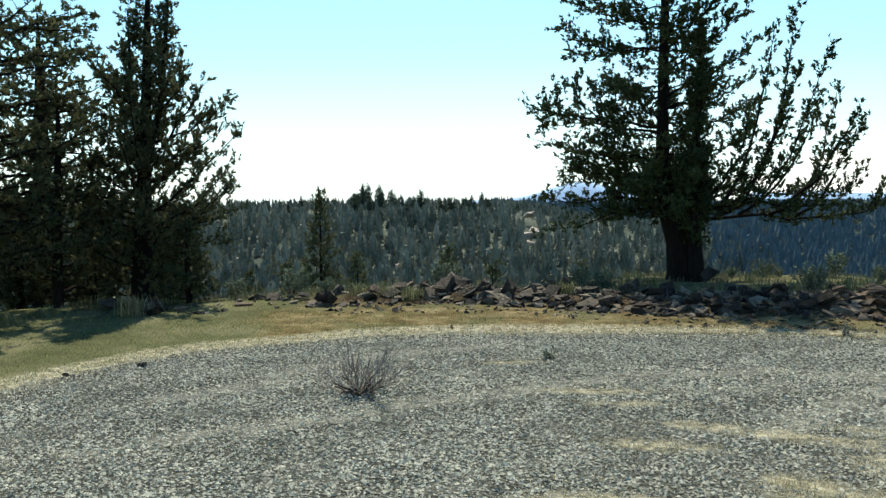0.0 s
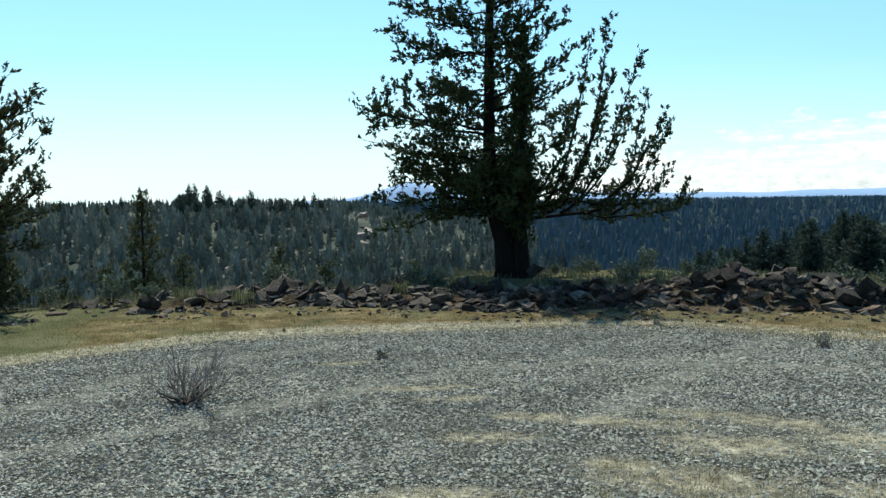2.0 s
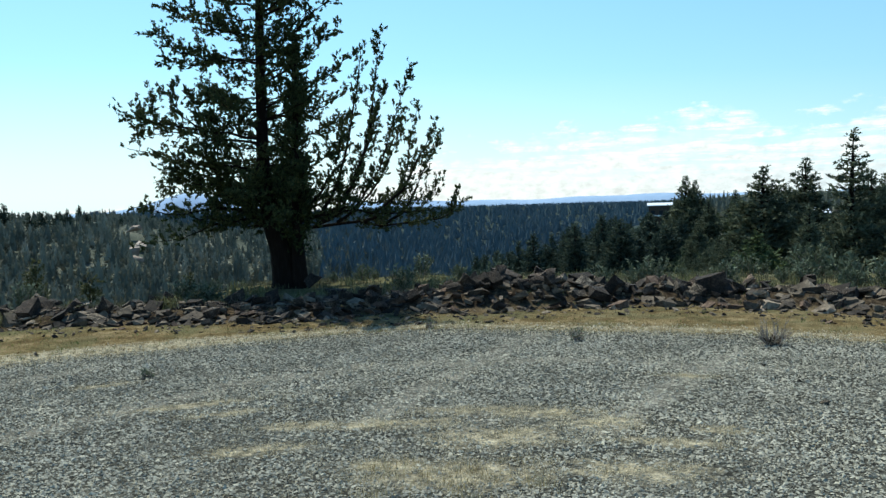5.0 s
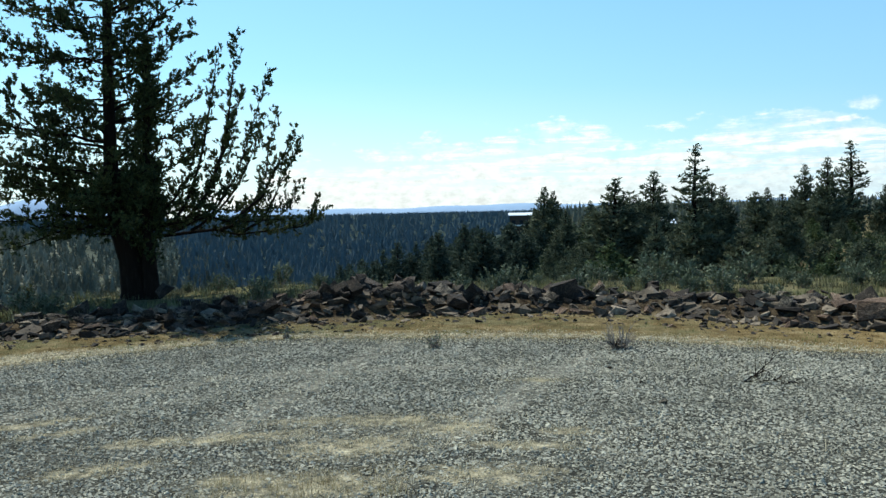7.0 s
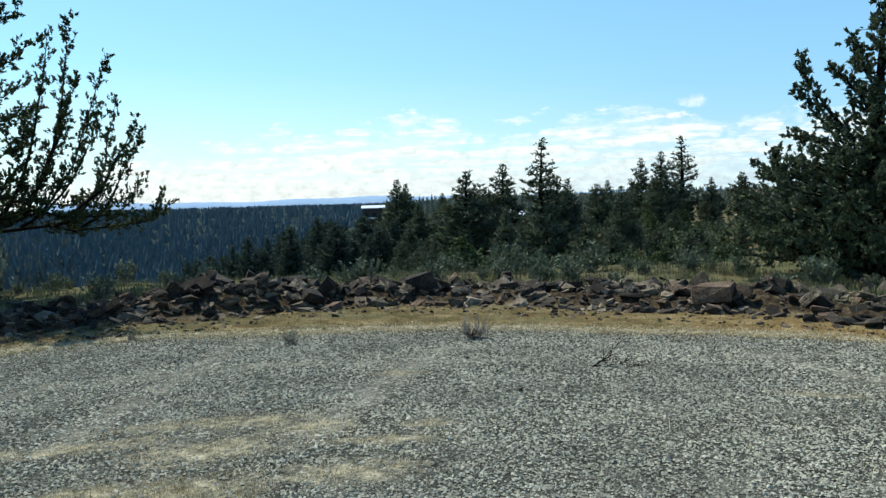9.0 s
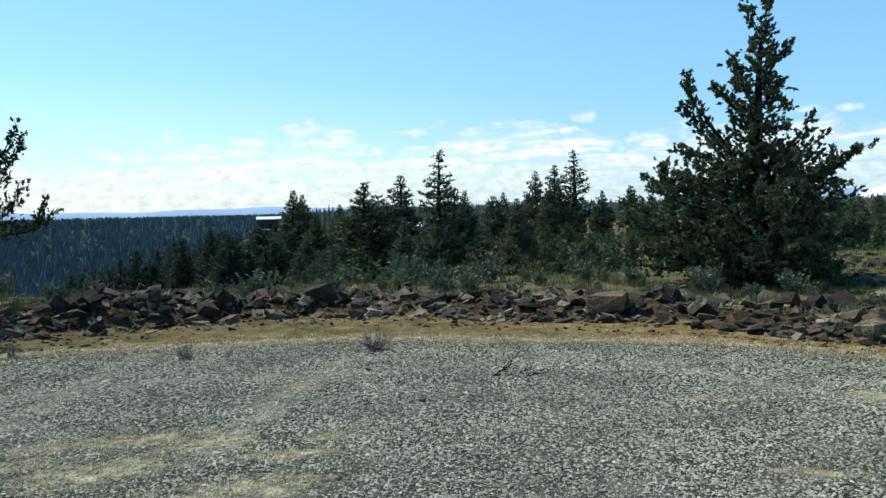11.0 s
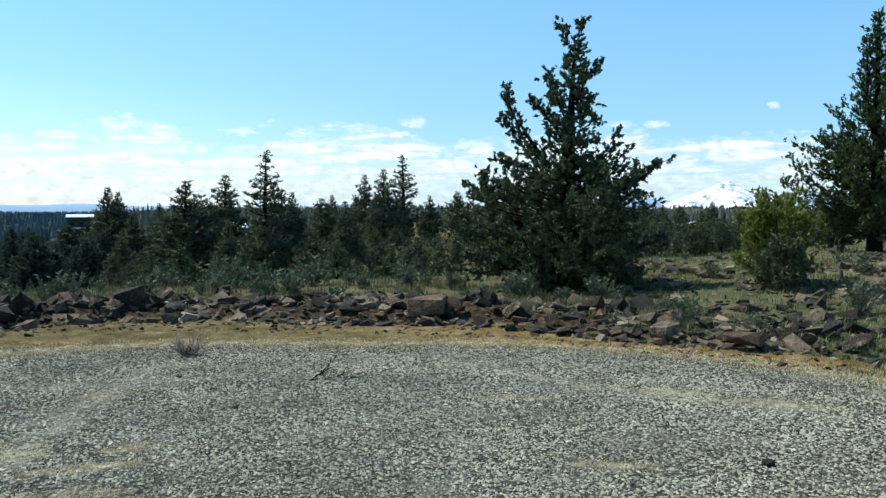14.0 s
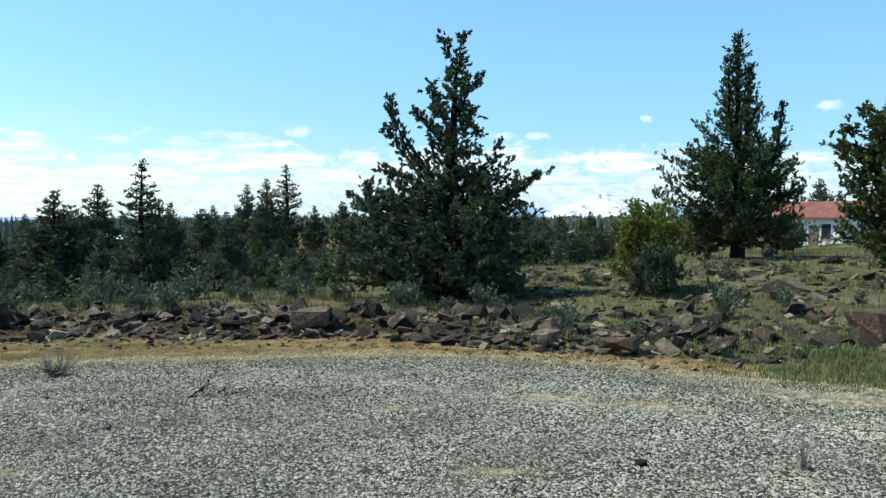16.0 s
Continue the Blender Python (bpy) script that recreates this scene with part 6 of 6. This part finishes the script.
def polar(rng, n, az0, az1, near, far, power=1.0):
    az = rng.uniform(az0, az1, n)
    lo, hi = near(az), far(az)
    r = lo + (hi - lo) * rng.uniform(0, 1, n) ** power
    return r * np.sin(np.radians(az)), r * np.cos(np.radians(az)), az, r


def clumps(rng, x, y, per, radius):
    return np.repeat(x, per) + rng.normal(0, radius, len(x) * per), np.repeat(y, per) + rng.normal(0, radius, len(y) * per)


def all_grass():
    rng = np.random.default_rng(6)
    edge = lambda a: np.interp(a, EDGE_AZ, EDGE_R)
    row = lambda a: np.interp(a, ROCK_AZ, ROCK_R)
    x, y, az, r = polar(rng, 20000, -12, 104, lambda a: edge(a) - 0.1, lambda a: row(a) + 0.3)
    keep = rng.uniform(-12, -2, len(az)) < az
    x, y = x[keep], y[keep]
    grass("verge_grass", rng, x, y, rng.uniform(0.012, 0.04, len(x)), OCHRE, "short rusty-brown grass on the verge", 1.3, 0.12)
    x, y, az, r = polar(rng, 24000, -34, 104, lambda a: edge(a) - 0.4, lambda a: edge(a) + 0.45)
    grass("edge_straw", rng, x, y, rng.uniform(0.015, 0.04, len(x)), STRAW_PALE, "pale straw along the edge of the gravel", 1.4, 0.12)
    x, y, az, r = polar(rng, 30000, -34, 4, lambda a: edge(a), lambda a: row(a) + 0.8)
    keep = rng.uniform(-14, 4, len(az)) > az
    x, y = x[keep], y[keep]
    grass("meadow_grass", rng, x, y, rng.uniform(0.014, 0.04, len(x)), MEADOW, "short yellow-green grass beside the junipers", 1.1, 0.1)
    x, y, az, r = polar(rng, 15000, 89, 108, lambda a: edge(a) + 0.1, lambda a: edge(a) + 3.2, 1.3)
    keep = rng.uniform(89, 97, len(az)) < az
    x, y = x[keep], y[keep]
    grass("green_grass", rng, x, y, rng.uniform(0.03, 0.09, len(x)), GREEN, "fresh green grass beside the rocky slope", 0.6, 0.05)
    cx, cy, az, r = polar(rng, 420, -30, 104, lambda a: edge(a) - 0.1, lambda a: row(a) + 0.9)
    x, y = clumps(rng, cx, cy, 16, 0.035)
    grass("verge_tufts", rng, x, y, rng.uniform(0.02, 0.055, len(x)), GREEN, "small green and brown grass tufts on the verge", 0.6, 0.05)
    sx, sy = [], []
    for px, py, a, b in STRAW:
        n = int(2400 * a * b / 0.06) + 300
        q = rng.normal(0, 0.75, (n, 2))
        q = q[np.sin(q[:, 0] * 7 + px * 9) + np.sin(q[:, 1] * 5 + q[:, 0] * 3 + py * 7) + rng.normal(0, 0.7, n) > 0.1]
        r = math.hypot(px, py)
        ux, uy = py / r, -px / r
        sx.append(px + q[:, 0] * a * ux + q[:, 1] * b * uy)
        sy.append(py + q[:, 0] * a * uy - q[:, 1] * b * ux)
    x, y = np.concatenate(sx), np.concatenate(sy)
    grass("straw_patches", rng, x, y, rng.uniform(0.012, 0.038, len(x)), STRAW_PALE, "flattened pale straw in patches on the gravel", 1.1, 0.06)
    x, y, az, r = polar(rng, 4200, -32, 104, lambda a: 4.3 + 0 * a, lambda a: edge(a) - 0.1, 0.8)
    keep = np.sin(r * 2.6 + 1.4 * np.sin(az * 0.07 + 1)) + 0.8 * np.sin(x * 1.9) * np.cos(y * 1.3) + rng.normal(0, 0.7, len(x)) > 0.2
    x, y = x[keep], y[keep]
    grass("scattered_straw", rng, x, y, rng.uniform(0.03, 0.10, len(x)), STRAW_PALE, "single pale straws strewn over the gravel", 1.5, 0.025)
    x, y = clumps(rng, *polar(rng, 60, 20, 34, lambda a: 4.0 + 0 * a, lambda a: 5.2 + 0 * a)[:2], 30, 0.05)
    grass("pad_grass", rng, x, y, rng.uniform(0.02, 0.07, len(x)), DRY, "thin dry grass tufts growing through the gravel", 0.5, 0.03)
    cx, cy, az, r = polar(rng, 190, -24, 76, lambda a: row(a) + 1.1, lambda a: row(a) + 5.5)
    x, y = clumps(rng, cx, cy, 42, 0.07)
    grass("bunchgrass", rng, x, y, rng.uniform(0.08, 0.22, len(x)), BUNCH, "tall yellow-green bunchgrass behind the rocks", 0.35, 0.028)
    cx, cy, az, r = polar(rng, 900, -24, 76, lambda a: row(a) + 0.9, lambda a: row(a) + 7)
    x, y = clumps(rng, cx, cy, 40, 0.09)
    grass("rim_grass", rng, x, y, rng.uniform(0.05, 0.15, len(x)), RIM_GRASS, "green and straw-coloured grass along the rim", 0.4, 0.032)
    cx, cy, az, r = polar(rng, 1600, 70, 110, lambda a: row(a) + 0.5, lambda a: row(a) + 24, 1.4)
    x, y = clumps(rng, cx, cy, 30, 0.14)
    grass("slope_grass", rng, x, y, rng.uniform(0.04, 0.14, len(x)), SLOPE_GRASS, "patchy green grass over the rocky slope", 0.5, 0.04)


def sage_bush(seed, height=0.4):
    """A sagebrush: grey twigs from one foot, with small pale leaves."""
    rng = np.random.default_rng(seed)
    lines, tp, td = [], [], []
    for k in range(18):
        a, out = k * 2.4 + rng.uniform(-0.4, 0.4), rng.uniform(0.15, 0.62) * height
        tip = np.array([out * math.cos(a), out * math.sin(a), height * rng.uniform(0.55, 1.0) * (1.05 - 0.5 * out / height)])
        line = bend((0, 0, -0.03), tip, 0.1, 6, 0.008, rng)
        lines.append(np.c_[line, np.linspace(0.009, 0.002, 6)][[0, 2, 5]])
        p, d = along(line, rng.uniform(0.35, 1.0, 10))
        tp.append(p + rng.normal(0, 0.025, p.shape))
        td.append(d)
    ob = holder("sagebrush", pose(0, 0, 0), "grey-green sagebrush growing between the rocks", "shrub", "sagebrush on the slope")
    tagged(put("branchwork", raw_mesh("branchwork", *tubes(lines, 3)), DEADWOOD, ob), kind="stuff")
    v, f = leaflets(rng, np.concatenate(tp), np.concatenate(td), np.full(18 * 10, 0.06) * rng.uniform(0.6, 1.3, 18 * 10), 4, 0.8, 0.32, 1.0)
    tagged(put("foliage", raw_mesh("foliage", v, f), SAGE, ob), kind="stuff")
    return ob


def bare_shrub(name, m, height, wide, stems, label, leaf=0, seed=0, branch=4, low=0):
    """A dry shrub: forked grey stems from one foot, few leaves or none."""
    rng = np.random.default_rng(seed)
    lines, stubs, tp, td = [], [], [], []
    for k in range(stems):
        a, out = k * 2.4 + rng.uniform(-0.5, 0.5), rng.uniform(0.2, 1.0) * wide
        tip = np.array([out * math.cos(a), out * math.sin(a), height * rng.uniform(0.35, 1.0) * (1.1 - 0.6 * out / wide)])
        line = bend((rng.normal(0, 0.02), rng.normal(0, 0.02), -0.03), tip, 0.12, 7, 0.012, rng)
        lines.append(np.c_[line, np.linspace(0.0085, 0.002, 7)])
        for _ in range(branch):
            p, d = along(line, rng.uniform(0.3, 0.95, 1))
            way = d[0] + rng.normal(0, 0.5, 3) + (0, 0, 0.3)
            tw = bend(p[0], p[0] + way * height * rng.uniform(0.12, 0.34), 0.1, 4)
            lines.append(np.c_[tw, np.linspace(0.004, 0.0015, 4)])
            tp.append(tw[1:])
            td.append(np.repeat(d, 3, 0))
    for k in range(low):
        a, out = k * 2.4 + rng.uniform(-0.5, 0.5), rng.uniform(0.2, 0.55) * wide
        line = bend((0, 0, 0.0), (out * math.cos(a), out * math.sin(a), height * rng.uniform(0.08, 0.3)), 0.05, 5, 0.01, rng)
        stubs.append(np.c_[line, np.linspace(0.017, 0.006, 5)])
    ob = holder(name, m, label, "shrub")
    put("branchwork", raw_mesh("branchwork", *tubes(lines, 5)), DEADWOOD, ob, "bare grey stems")
    if stubs:
        put("stump", raw_mesh("stump", *tubes(stubs, 5)), STUB, ob, "dark broken stubs at the foot")
    if leaf:
        p, d = np.concatenate(tp), np.concatenate(td)
        v, f = leaflets(rng, p + rng.normal(0, 0.015, p.shape), d, np.full(len(p), 0.035), leaf, 0.8, 0.25)
        put("foliage", raw_mesh("foliage", v, f), SAGE, ob, "sparse grey-green leaves")
    return ob


def fallen_twig():
    """A thin broken branch, one end on the gravel and the other in the air."""
    rng = np.random.default_rng(7)
    ob = holder("fallen_branch", turned(56.0, 7.8), "thin dead branch lying on the gravel with its tip raised", "branch")
    lines = []
    for tip in ((0.25, 0.05, 0.23), (0.42, -0.06, 0.03), (0.17, 0.0, 0.13), (0.33, 0.1, 0.05)):
        line = bend((0, 0, 0.005), tip, 0.12, 7, 0.006, rng)
        lines.append(np.c_[line, np.linspace(0.005, 0.0015, 7)])
        for _ in range(10):
            p, d = along(line, rng.uniform(0.3, 0.98, 1))
            tw = bend(p[0], p[0] + (d[0] * 0.8 + rng.normal(0, 0.45, 3) + (0, 0, 0.15)) * rng.uniform(0.04, 0.11), 0.1, 3)
            tw[:, 2] = tw[:, 2].clip(0.004)
            lines.append(np.c_[tw, np.linspace(0.004, 0.0015, 3)])
    put("branchwork", raw_mesh("branchwork", *tubes(lines, 5)), BARK, ob, smooth=True)


def small_plants():
    rng = np.random.default_rng(19)
    bare_shrub("dry_shrub", turned(-5.75, 6.95), 0.50, 0.44, 18, "dry leafless grey shrub rooted in the gravel", 0, 4, 9, 14)
    bare_shrub("dry_shrub", turned(48.1, 9.35), 0.34, 0.25, 24, "small grey-green shrub at the far side of the gravel", 0, 5, 3, 20)
    bare_shrub("dry_shrub", turned(35.65, 9.4), 0.19, 0.10, 12, "tiny dry shrub near the edge of the gravel", 1, 6)
    fallen_twig()
    bare_shrub("dry_shrub", turned(95.6, 5.75), 0.24, 0.08, 7, "thin pale weed standing in the gravel", 0, 12, 3)
    bare_shrub("dry_shrub", turned(7.0, 8.35), 0.09, 0.06, 14, "small olive weed on the gravel", 2, 13, 2)
    bare_shrub("dry_shrub", turned(25.6, 10.4), 0.13, 0.07, 10, "small dry weed at the edge of the gravel", 1, 14, 2)
    # spiky pale clump in front of the junipers
    for az, r, h in ((-20.3, 12.2, 0.36), (-27.5, 12.0, 0.24), (-29.5, 11.8, 0.25), (-25.3, 12.6, 0.22), (-5.6, 12.9, 0.26), (-3.9, 12.8, 0.2), (-2.2, 12.5, 0.27), (-9.4, 12.9, 0.18), (8.2, 12.6, 0.26)):
        n = 170
        ob = holder("bunchgrass_clump", turned(az, r), "spiky pale bunchgrass clump among the rocks" if az > -12 else "spiky pale bunchgrass clump before the junipers", "grass clump", "grass clumps")
        v, f = blades(rng, rng.normal(0, 0.09, n), rng.normal(0, 0.09, n), rng.uniform(0.5, 1.0, n) * h, 0.6, 0.018, z=np.zeros(n))
        put("grass_tuft", raw_mesh("grass_tuft", v, f), DRY if -22 < az < -12 else BUNCH, ob)
    protos = [sage_bush(k, 0.3 + 0.06 * k) for k in range(4)]
    spots = []
    for _ in range(44):
        az = rng.uniform(71, 108)
        spots.append((az, float(np.interp(az, ROCK_AZ, ROCK_R)) + 1.0 + 17 * rng.uniform() ** 1.2, rng.uniform(0.4, 0.85)))
    for _ in range(56):
        az = rng.uniform(-16, 72)
        spots.append((az, float(np.interp(az, ROCK_AZ, ROCK_R)) + rng.uniform(1.3, 6.0), rng.uniform(0.5, 1.15)))
    spots += [(91.3, 12.6, 1.0), (75.5, 13.4, 1.1), (70.0, 13.8, 1.0), (52.5, 15.5, 1.5), (56, 16.5, 1.6), (50.5, 17, 1.6)]
    for az, r, s in spots:
        copy_thing(protos[int(rng.integers(4))], turned(az, r, spin=rng.uniform(0, 360), size=s))
    for ob in protos:
        for o in (*ob.children, ob):
            bpy.data.objects.remove(o)


gravel_stones()
all_grass()
small_plants()
